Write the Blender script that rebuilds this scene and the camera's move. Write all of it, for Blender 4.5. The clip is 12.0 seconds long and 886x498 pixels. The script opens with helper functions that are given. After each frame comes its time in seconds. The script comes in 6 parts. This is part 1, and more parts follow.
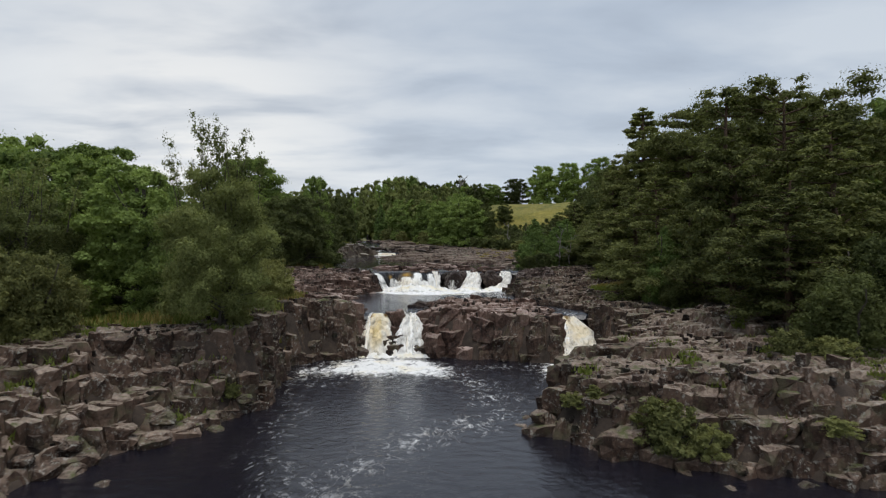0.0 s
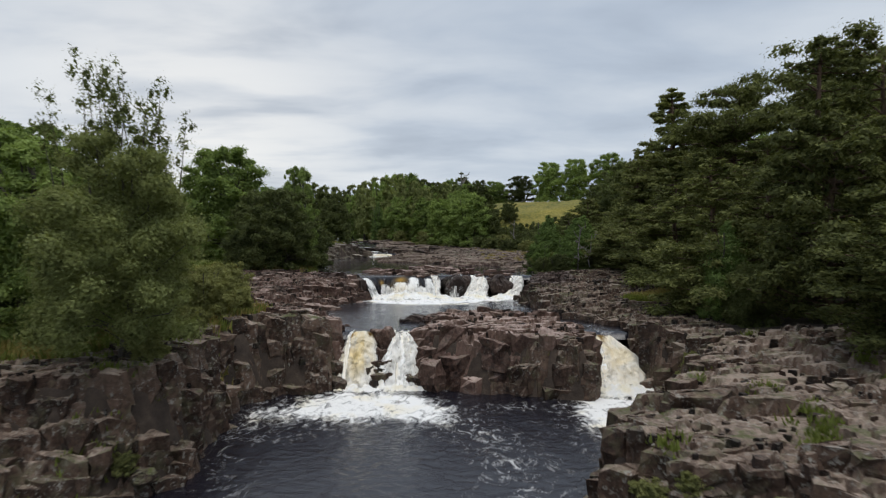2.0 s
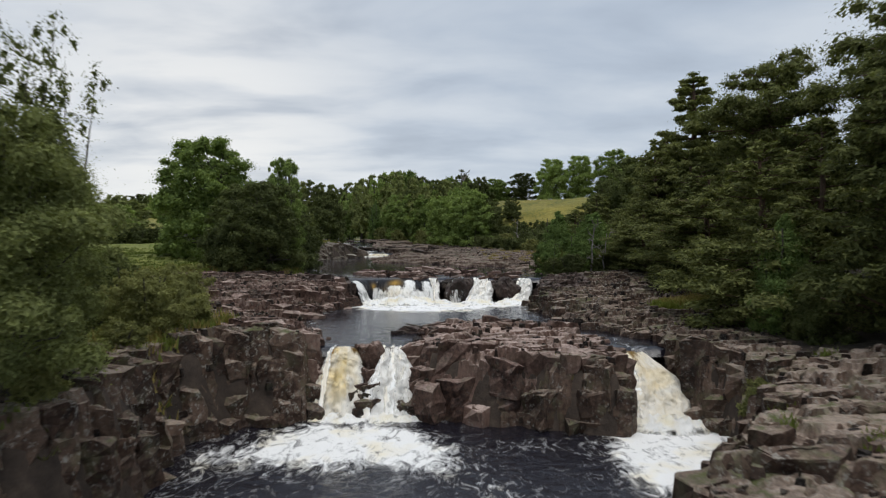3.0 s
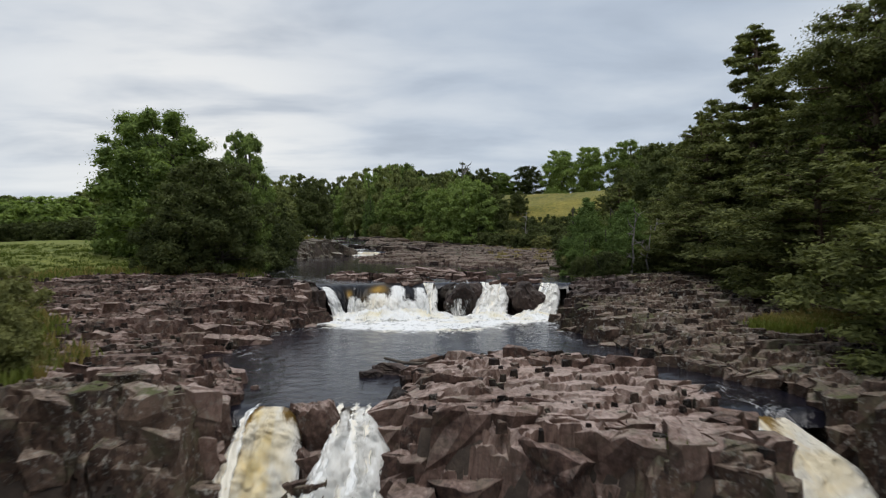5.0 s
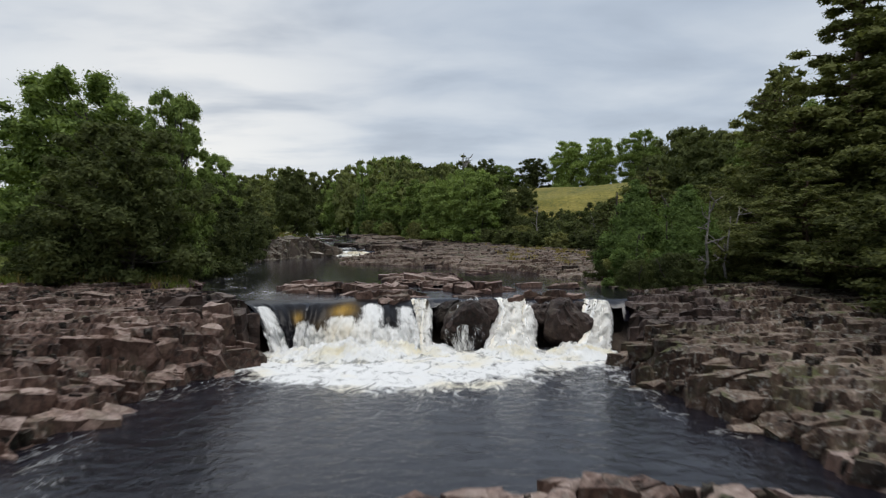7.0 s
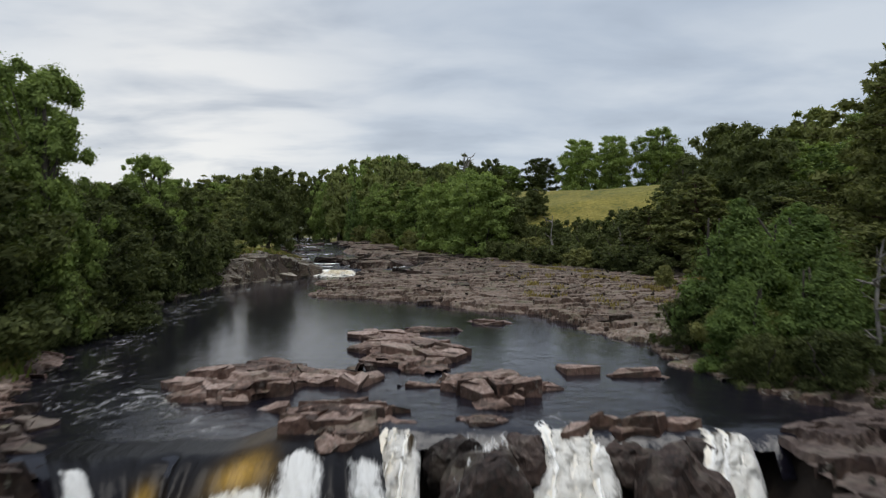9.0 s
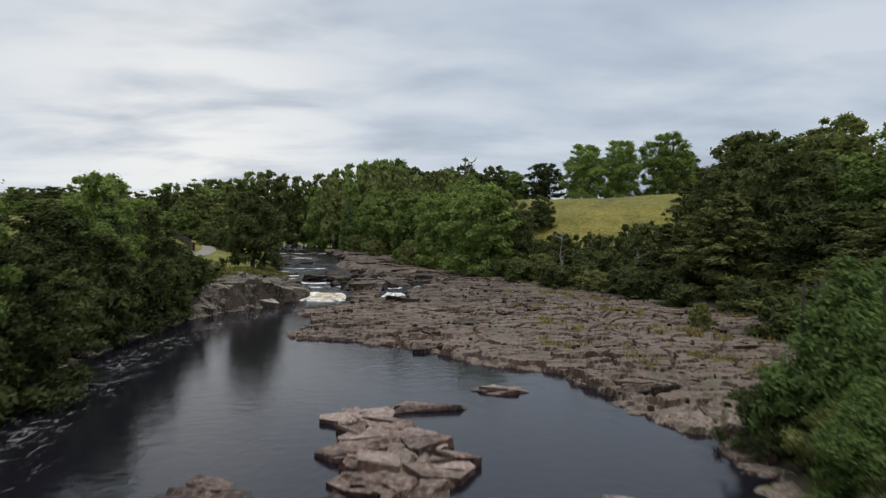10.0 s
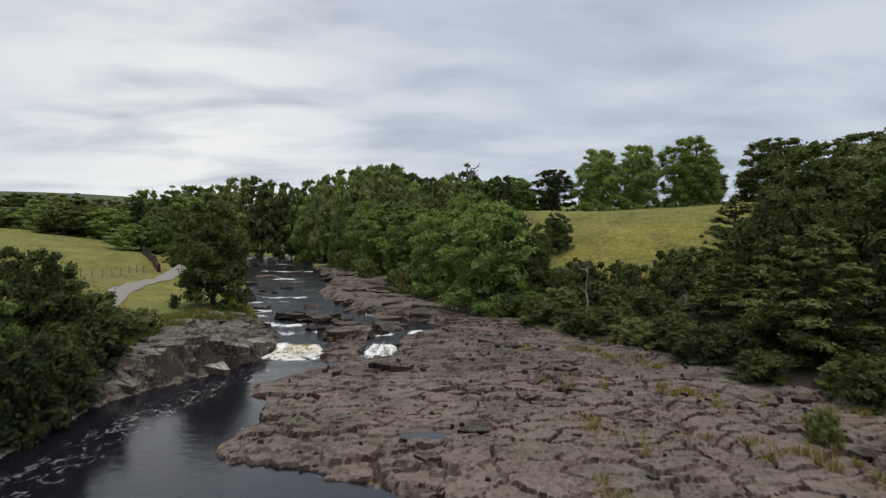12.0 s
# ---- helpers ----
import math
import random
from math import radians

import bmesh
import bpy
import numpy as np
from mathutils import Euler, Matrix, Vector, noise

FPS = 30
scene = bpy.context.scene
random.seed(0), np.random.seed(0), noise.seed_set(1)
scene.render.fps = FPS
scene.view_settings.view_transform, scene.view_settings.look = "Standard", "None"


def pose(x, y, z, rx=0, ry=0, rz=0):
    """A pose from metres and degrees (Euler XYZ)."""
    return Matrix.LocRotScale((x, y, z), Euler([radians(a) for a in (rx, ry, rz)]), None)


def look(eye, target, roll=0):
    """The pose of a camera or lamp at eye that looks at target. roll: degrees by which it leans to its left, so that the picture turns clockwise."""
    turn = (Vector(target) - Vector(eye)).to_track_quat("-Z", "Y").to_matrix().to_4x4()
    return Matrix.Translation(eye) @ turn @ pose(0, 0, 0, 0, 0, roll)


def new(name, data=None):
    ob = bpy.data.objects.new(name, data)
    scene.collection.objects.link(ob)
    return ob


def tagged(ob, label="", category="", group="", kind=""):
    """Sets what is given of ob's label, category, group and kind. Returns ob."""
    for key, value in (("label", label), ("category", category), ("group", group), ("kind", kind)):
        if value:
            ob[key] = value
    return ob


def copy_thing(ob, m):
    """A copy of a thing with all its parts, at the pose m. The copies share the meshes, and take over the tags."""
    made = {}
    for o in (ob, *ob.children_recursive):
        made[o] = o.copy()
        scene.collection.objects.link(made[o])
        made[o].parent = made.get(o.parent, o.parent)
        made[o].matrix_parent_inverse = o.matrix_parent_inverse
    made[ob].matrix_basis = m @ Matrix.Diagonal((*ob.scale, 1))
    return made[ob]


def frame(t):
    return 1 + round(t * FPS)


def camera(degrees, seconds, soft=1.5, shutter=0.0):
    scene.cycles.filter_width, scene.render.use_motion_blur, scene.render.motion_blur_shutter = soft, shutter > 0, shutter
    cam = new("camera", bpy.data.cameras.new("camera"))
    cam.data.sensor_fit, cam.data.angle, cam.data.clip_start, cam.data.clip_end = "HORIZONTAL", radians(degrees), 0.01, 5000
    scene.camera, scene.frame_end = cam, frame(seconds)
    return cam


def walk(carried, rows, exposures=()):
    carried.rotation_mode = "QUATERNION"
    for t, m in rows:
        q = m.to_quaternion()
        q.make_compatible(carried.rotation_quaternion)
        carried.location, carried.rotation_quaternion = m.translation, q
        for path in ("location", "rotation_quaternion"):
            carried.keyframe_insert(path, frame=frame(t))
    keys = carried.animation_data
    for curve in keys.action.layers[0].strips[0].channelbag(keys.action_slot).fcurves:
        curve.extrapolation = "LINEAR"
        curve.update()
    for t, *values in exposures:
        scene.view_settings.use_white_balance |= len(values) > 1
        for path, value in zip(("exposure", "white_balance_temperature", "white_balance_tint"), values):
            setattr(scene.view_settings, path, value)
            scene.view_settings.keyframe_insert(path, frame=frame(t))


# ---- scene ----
# ---------------------------------------------------------------- camera
cam = camera(76.5, 12.0, soft=1.25, shutter=0.5)
METRES, EYE, TILT, LEAN, TURN = 70.0, 8.9, -1.5, 0.0, 0.0
ROWS = [
    (0.0, 0.0, 0.0, 0.0, 0.0, 0.0, -0.0),
    (0.5, -0.0, 0.0271, 0.0004, 0.03, 0.02, -0.01),
    (1.0, 0.0001, 0.0591, 0.0004, 0.05, 0.03, -0.01),
    (1.5, 0.0002, 0.0951, 0.0005, 0.06, 0.06, -0.0),
    (2.0, 0.0004, 0.1334, 0.0002, 0.08, 0.05, -0.02),
    (2.5, 0.0002, 0.1744, 0.0006, 0.07, 0.06, 0.0),
    (3.0, 0.0007, 0.2154, -0.0002, 0.05, 0.02, -0.03),
    (5.0, 0.0011, 0.3862, -0.0033, 0.01, -0.08, -0.04),
    (5.5, 0.0012, 0.4298, -0.0043, 0.0, -0.09, -0.04),
    (6.0, 0.0017, 0.4733, -0.0056, -0.01, -0.12, -0.07),
    (6.5, 0.002, 0.5167, -0.0062, -0.04, -0.17, -0.09),
    (7.0, 0.0024, 0.5602, -0.0023, -0.04, -0.24, -0.09),
    (9.0, 0.0031, 0.7324, 0.0296, -0.1, -0.44, -0.25),
    (9.5, 0.0029, 0.7751, 0.0448, -0.13, -0.44, -0.35),
    (10.0, 0.0026, 0.8173, 0.0602, -0.14, -0.46, -0.48),
    (10.5, 0.0015, 0.8593, 0.075, -0.18, -0.47, -0.53),
    (11.0, 0.0011, 0.9005, 0.0862, -0.2, -0.49, -0.52),
    (11.5, 0.0012, 0.9425, 0.0968, -0.22, -0.54, -0.57),
    (12.0, 0.0007, 0.9843, 0.1088, -0.22, -0.61, -0.58),
]
walk(cam, [(t, pose(0, 0, EYE, TILT, LEAN, TURN) @ pose(METRES * x, METRES * y, METRES * z, 90 + pitch, roll, yaw)) for t, x, y, z, yaw, pitch, roll in ROWS])

# ---------------------------------------------------------------- light
SUN_ELEV, SUN_ROT = radians(80), radians(150)
scene.view_settings.exposure = 0.0
sun = new("sun", bpy.data.lights.new("sun", "SUN"))
sun.data.energy, sun.data.angle, sun.data.color = 2.1, radians(50), (1.0, 0.96, 0.9)
sun.matrix_world = look((0, 0, 60), (-60 * math.cos(SUN_ELEV) * math.sin(SUN_ROT), -60 * math.cos(SUN_ELEV) * math.cos(SUN_ROT), 60 - 60 * math.sin(SUN_ELEV)))


class Nodes:
    """A short way to write node trees."""

    def __init__(self, tree):
        self.tree = tree
        tree.nodes.clear()

    def add(self, kind, *ins, out=0, **props):
        n = self.tree.nodes.new(kind)
        for key, value in props.items():
            setattr(n, key, value)
        for i, value in enumerate(ins):
            self.set(n.inputs[i], value)
        return n.outputs[out] if len(n.outputs) else None

    def set(self, socket, value):
        if value is None:
            return
        if isinstance(value, bpy.types.NodeSocket):
            self.tree.links.new(value, socket)
        else:
            socket.default_value = value

    def math(self, op, a, b=None, c=None, clamp=False):
        return self.add("ShaderNodeMath", a, b, c, operation=op, use_clamp=clamp)

    def noise(self, vec, scale, detail=4.0, rough=0.55, distort=0.0):
        n = self.tree.nodes.new("ShaderNodeTexNoise")
        self.set(n.inputs["Vector"], vec)
        for key, v in (("Scale", scale), ("Detail", detail), ("Roughness", rough), ("Distortion", distort)):
            n.inputs[key].default_value = v
        return n.outputs["Fac"]

    def voronoi(self, vec, scale, feature="F1", out="Distance"):
        n = self.tree.nodes.new("ShaderNodeTexVoronoi")
        n.feature = feature
        self.set(n.inputs["Vector"], vec)
        n.inputs["Scale"].default_value = scale
        return n.outputs[out] if len(n.outputs) else None

    def ramp(self, fac, stops):
        n = self.tree.nodes.new("ShaderNodeValToRGB")
        while len(n.color_ramp.elements) < len(stops):
            n.color_ramp.elements.new(0.5)
        for e, (p, c) in zip(n.color_ramp.elements, stops):
            e.position = p
            e.color = (*c, 1) if isinstance(c, tuple) else (c, c, c, 1)
        self.set(n.inputs["Fac"], fac)
        return n.outputs["Color"]

    def mix(self, fac, a, b, blend="MIX"):
        n = self.tree.nodes.new("ShaderNodeMix")
        n.data_type, n.blend_type = "RGBA", blend
        self.set(n.inputs["Factor"], fac)
        for s, v in ((n.inputs[6], a), (n.inputs[7], b)):
            self.set(s, (*v, 1) if isinstance(v, tuple) else v)
        return n.outputs[2]

    def scaled(self, vec, sx, sy, sz):
        return self.add("ShaderNodeVectorMath", vec, (sx, sy, sz), operation="MULTIPLY")

    def bump(self, height, strength, distance, normal=None):
        n = self.tree.nodes.new("ShaderNodeBump")
        n.inputs["Strength"].default_value = strength
        n.inputs["Distance"].default_value = distance
        self.set(n.inputs["Height"], height)
        self.set(n.inputs["Normal"], normal)
        return n.outputs["Normal"]

    def principled(self, colour, rough, normal=None, **more):
        n = self.tree.nodes.new("ShaderNodeBsdfPrincipled")
        self.set(n.inputs["Base Color"], (*colour, 1) if isinstance(colour, tuple) else colour)
        self.set(n.inputs["Roughness"], rough)
        self.set(n.inputs["Normal"], normal)
        for key, v in more.items():
            self.set(n.inputs[key.replace("_", " ")], v)
        return n.outputs[0]

    def end(self, shader):
        kind = "ShaderNodeOutputWorld" if self.world else "ShaderNodeOutputMaterial"
        self.add(kind, shader)

    world = False


# overcast sky: layered grey cloud over a pale sky, brightest low down ahead to one side
world = bpy.data.worlds.new("overcast_sky")
scene.world = world
world.use_nodes = True
N = Nodes(world.node_tree)
N.world = True
gen = N.add("ShaderNodeTexCoord", out="Generated")
sep = N.tree.nodes.new("ShaderNodeSeparateXYZ")
N.set(sep.inputs[0], gen)
up = N.math("MAXIMUM", sep.outputs[2], 0.0)
inv = N.math("DIVIDE", 1.0, N.math("ADD", up, 0.16))
flat = N.tree.nodes.new("ShaderNodeCombineXYZ")
N.set(flat.inputs[0], N.math("MULTIPLY", sep.outputs[0], inv))
N.set(flat.inputs[1], N.math("MULTIPLY", sep.outputs[1], inv))
cl_a = N.noise(N.scaled(flat.outputs[0], 0.9, 1.5, 1), 1.2, 5, 0.5, 0.25)
cl_b = N.noise(N.scaled(flat.outputs[0], 0.55, 1.0, 1), 0.6, 3, 0.5)
cover = N.math("ADD", N.math("MULTIPLY", cl_a, 0.6), N.math("MULTIPLY", cl_b, 0.4))
cloud = N.ramp(cover, [(0.36, (0.40, 0.455, 0.535)), (0.48, (0.53, 0.595, 0.68)), (0.60, (0.68, 0.73, 0.785))])
glow_dir = N.add("ShaderNodeVectorMath", gen, (-0.40, 0.90, 0.15), operation="DOT_PRODUCT", out="Value")
glow = N.math("POWER", N.math("MAXIMUM", glow_dir, 0.0), 24.0)
low = N.math("POWER", N.math("SUBTRACT", 1.0, up, clamp=True), 6.0)
gain = N.mix(up, (1.0, 1.0, 1.0), (0.90, 0.96, 1.05))
gain = N.mix(1.0, gain, N.math("ADD", 0.95, N.math("MULTIPLY", low, 0.16)), "MULTIPLY")
break_up = N.ramp(cl_a, [(0.36, 0.35), (0.54, 1.0)])
cloudy = N.mix(N.math("MULTIPLY", N.math("MULTIPLY", glow, break_up), 0.86), N.mix(1.0, cloud, gain, "MULTIPLY"), (1.0, 0.985, 0.95))
sky = N.tree.nodes.new("ShaderNodeTexSky")
sky.sky_type, sky.sun_disc, sky.sun_elevation, sky.sun_rotation = "NISHITA", False, SUN_ELEV, SUN_ROT
dim = N.mix(1.0, sky.outputs[0], (0.08, 0.08, 0.08), "MULTIPLY")
N.end(N.add("ShaderNodeBackground", N.mix(0.92, dim, cloudy), 1.0))


def material(name):
    m = bpy.data.materials.new(name)
    m.use_nodes = True
    n = Nodes(m.node_tree)
    n.pos = n.add("ShaderNodeNewGeometry", out="Position")
    n.nor = n.add("ShaderNodeNewGeometry", out="Normal")
    return m, n


# ---------------------------------------------------------------- materials
def rock_material(name, dark, mid, light, lichen, moss):
    m, n = material(name)
    rnd = n.add("ShaderNodeObjectInfo", out="Random")
    isl = n.add("ShaderNodeNewGeometry", out="Random Per Island")
    big = n.noise(n.pos, 0.35, 4)
    fine = n.noise(n.pos, 5.0, 8, 0.65)
    tone = n.math("ADD", n.math("MULTIPLY", big, 0.4), n.math("MULTIPLY", fine, 0.6))
    vary = n.math("MULTIPLY", n.math("ADD", n.math("SUBTRACT", rnd, 0.5), n.math("SUBTRACT", isl, 0.5)), 0.16)
    col = n.ramp(n.math("ADD", tone, vary), [(0.37, dark), (0.49, mid), (0.63, light)])
    grey = n.ramp(n.noise(n.pos, 0.9, 5, 0.6), [(0.46, 0.0), (0.62, 0.45)])
    col = n.mix(grey, col, n.mix(0.5, col, (0.25, 0.225, 0.20)))
    rust = n.ramp(n.noise(n.scaled(n.pos, 1, 1, 1.3), 0.6, 5, 0.65), [(0.52, 0.0), (0.68, 0.5)])
    col = n.mix(rust, col, n.mix(1.0, col, (0.62, 0.50, 0.42), "MULTIPLY"))
    streak = n.noise(n.scaled(n.pos, 3.0, 3.0, 0.35), 1.2, 4, 0.6)
    col = n.mix(n.math("MULTIPLY", n.ramp(streak, [(0.5, 0.0), (0.7, 1.0)]), 0.45), col, dark)
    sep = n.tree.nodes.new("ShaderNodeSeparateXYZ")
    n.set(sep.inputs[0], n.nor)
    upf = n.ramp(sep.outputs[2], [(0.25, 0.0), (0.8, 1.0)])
    # skylight from above put into the colour: level faces paler, steep faces darker brown
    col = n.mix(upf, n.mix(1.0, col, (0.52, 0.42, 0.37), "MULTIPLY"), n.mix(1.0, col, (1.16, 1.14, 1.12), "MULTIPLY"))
    spots = n.ramp(n.noise(n.pos, 5.5, 7, 0.75), [(0.545, 0.0), (0.60, 1.0)])
    patch = n.ramp(n.noise(n.pos, 0.55, 3), [(0.40, 0.1), (0.6, 1.0)])
    col = n.mix(n.math("MULTIPLY", n.math("MULTIPLY", spots, patch), lichen), col, (0.30, 0.285, 0.25))
    film = n.ramp(n.noise(n.pos, 1.3, 5, 0.65), [(0.52, 0.0), (0.66, 0.5)])
    col = n.mix(n.math("MULTIPLY", film, lichen), col, (0.115, 0.112, 0.062))
    green = n.ramp(n.noise(n.pos, 0.9, 6, 0.65), [(0.54, 0.0), (0.64, 1.0)])
    col = n.mix(n.math("MULTIPLY", n.math("MULTIPLY", green, upf), moss), col, (0.075, 0.085, 0.028))
    warped = n.add("ShaderNodeVectorMath", n.pos, n.add("ShaderNodeTexNoise", n.pos, None, 1.4, out="Color"), operation="ADD")
    cracks = n.ramp(n.voronoi(n.scaled(warped, 1.2, 2.2, 2.2), 1.3, "DISTANCE_TO_EDGE"), [(0.0, 0.0), (0.05, 1.0)])
    col = n.mix(n.math("MULTIPLY", n.math("SUBTRACT", 1.0, cracks), 0.28), col, dark)
    h = n.math("ADD", n.math("MULTIPLY", n.noise(n.pos, 3.0, 10, 0.72), 1.0), n.math("MULTIPLY", cracks, 0.10))
    n.end(n.principled(col, n.ramp(fine, [(0.3, 0.6), (0.7, 0.9)]), n.bump(h, 1.0, 0.06), Specular_IOR_Level=0.25))
    return m


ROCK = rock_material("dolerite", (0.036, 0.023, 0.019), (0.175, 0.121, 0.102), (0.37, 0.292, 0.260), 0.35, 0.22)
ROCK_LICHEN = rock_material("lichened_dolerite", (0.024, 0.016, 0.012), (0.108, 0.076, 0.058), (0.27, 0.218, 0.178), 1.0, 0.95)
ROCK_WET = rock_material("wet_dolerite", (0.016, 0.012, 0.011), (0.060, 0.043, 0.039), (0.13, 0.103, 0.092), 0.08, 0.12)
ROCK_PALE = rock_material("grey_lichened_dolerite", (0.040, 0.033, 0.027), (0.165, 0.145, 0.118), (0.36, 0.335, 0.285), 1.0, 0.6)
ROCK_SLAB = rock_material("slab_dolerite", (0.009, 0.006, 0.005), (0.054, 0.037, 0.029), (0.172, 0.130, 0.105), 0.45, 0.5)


def ground_material():
    m, n = material("earth_and_grass")
    big = n.noise(n.pos, 0.06, 4)
    fine = n.noise(n.pos, 1.6, 8, 0.7)
    lush = n.ramp(fine, [(0.3, (0.052, 0.072, 0.014)), (0.52, (0.135, 0.168, 0.030)), (0.75, (0.23, 0.245, 0.06))])
    dry = n.ramp(n.math("ADD", n.math("MULTIPLY", fine, 0.6), n.math("MULTIPLY", n.noise(n.pos, 0.22, 5, 0.6), 0.4)), [(0.38, (0.062, 0.070, 0.010)), (0.5, (0.165, 0.142, 0.022)), (0.62, (0.27, 0.222, 0.048))])
    meadow = n.add("ShaderNodeAttribute", attribute_name="meadow", out="Fac")
    bare = n.add("ShaderNodeAttribute", attribute_name="bare", out="Fac")
    fac = n.math("MULTIPLY", meadow, n.ramp(big, [(0.25, 0.55), (0.6, 1.0)]))
    col = n.mix(fac, lush, dry)
    soil = n.ramp(fine, [(0.3, (0.020, 0.014, 0.010)), (0.6, (0.058, 0.041, 0.030)), (0.8, (0.11, 0.085, 0.064))])
    col = n.mix(bare, col, soil)
    wooded = n.add("ShaderNodeAttribute", attribute_name="wooded", out="Fac")
    woods = n.ramp(n.noise(n.pos, 0.05, 8, 0.7), [(0.35, (0.018, 0.026, 0.012)), (0.65, (0.06, 0.075, 0.03))])
    col = n.mix(n.math("MULTIPLY", wooded, 0.9), col, woods)
    n.end(n.principled(col, 0.95, n.bump(n.noise(n.pos, 3.0, 8, 0.7), 0.9, 0.12)))
    return m


GROUND = ground_material()


def gravel_material():
    m, n = material("gravel_path")
    f = n.noise(n.pos, 4.0, 8, 0.7)
    n.end(n.principled(n.ramp(f, [(0.3, (0.17, 0.15, 0.125)), (0.7, (0.32, 0.285, 0.245))]), 0.95, n.bump(f, 0.5, 0.05)))
    return m


GRAVEL = gravel_material()


def water_material():
    m, n = material("peaty_water")
    foam = n.add("ShaderNodeAttribute", attribute_name="foam", out="Fac")
    chop = n.add("ShaderNodeAttribute", attribute_name="chop", out="Fac")
    warp = n.noise(n.scaled(n.pos, 1, 0.7, 1), 1.5, 9, 0.72, 1.2)
    swirl = n.noise(n.scaled(n.pos, 1.0, 0.75, 1), 0.7, 6, 0.6, 1.5)
    strand = n.math("ABSOLUTE", n.math("SUBTRACT", swirl, 0.5))
    thin = n.math("SUBTRACT", n.math("MULTIPLY", foam, 0.055), strand)
    lace = n.ramp(n.math("ADD", thin, n.math("MULTIPLY", n.math("SUBTRACT", warp, 0.5), 0.22)), [(0.0, 0.0), (0.06, 0.36)])
    core = n.ramp(n.math("ADD", foam, n.math("MULTIPLY", n.math("SUBTRACT", warp, 0.5), 1.9)), [(0.62, 0.0), (0.95, 1.0)])
    white = n.math("MULTIPLY", n.math("MAXIMUM", lace, core), n.ramp(foam, [(0.02, 0.0), (0.25, 1.0)]))
    tea = n.ramp(n.noise(n.pos, 0.5, 3), [(0.52, (0.84, 0.84, 0.83)), (0.80, (0.80, 0.72, 0.52))])
    wave = n.math("ADD", n.math("MULTIPLY", n.noise(n.scaled(n.pos, 1.0, 1.5, 1), 1.6, 5, 0.6, 0.6), 1.0), n.math("MULTIPLY", n.noise(n.pos, 6.0, 3), 0.25))
    nor = n.bump(n.math("MULTIPLY", wave, n.math("ADD", 0.06, chop)), 0.6, 0.20)
    wet = n.principled((0.0095, 0.0088, 0.0135), 0.08, nor, IOR=1.55)
    froth = n.principled(tea, 0.7, n.bump(warp, 0.8, 0.15))
    n.end(n.add("ShaderNodeMixShader", white, wet, froth))
    return m


WATER = water_material()


def fall_material(name, tea, cover):
    """White water: streaks of foam over a thin amber sheet, with gaps."""
    m, n = material(name)
    uv = n.add("ShaderNodeAttribute", attribute_name="flow", out="Vector")
    streak = n.noise(n.scaled(uv, 6.5, 1.5, 1.0), 1.0, 9, 0.74, 0.5)
    big = n.noise(n.scaled(uv, 1.3, 0.45, 1.0), 1.0, 3, 0.5)
    sep = n.tree.nodes.new("ShaderNodeSeparateXYZ")
    n.set(sep.inputs[0], uv)
    amber = n.math("MULTIPLY", n.ramp(big, [(0.42, 0.0), (0.6, 1.0)]), tea)
    white = n.mix(amber, (0.92, 0.92, 0.90), (0.78, 0.60, 0.26))
    col = n.mix(n.ramp(streak, [(0.28, 1.0), (0.48, 0.0)]), white, n.mix(0.5, white, (0.45, 0.38, 0.26)))
    body = n.principled(col, 0.6, n.bump(streak, 0.6, 0.08))
    edge = n.math("ABSOLUTE", n.math("SUBTRACT", sep.outputs[2], 0.5))
    keep = n.math("ADD", n.math("ADD", streak, n.math("MULTIPLY", big, 0.5)), n.math("SUBTRACT", cover, n.math("MULTIPLY", n.math("POWER", edge, 3.0), 4.5)))
    brink = n.ramp(sep.outputs[1], [(0.0, 0.0), (0.35, 0.30), (1.0, 0.46)])
    keep = n.math("ADD", keep, n.math("SUBTRACT", brink, 0.46))
    solid = n.ramp(keep, [(0.56, 0.0), (0.84, 1.0)])
    n.end(n.add("ShaderNodeMixShader", solid, n.add("ShaderNodeBsdfTransparent"), body))
    return m


FALL_WHITE = fall_material("white_water", 0.30, 0.16)
FALL_AMBER = fall_material("amber_white_water", 0.9, 0.18)
FALL_THIN = fall_material("thin_white_water", 0.1, -0.14)


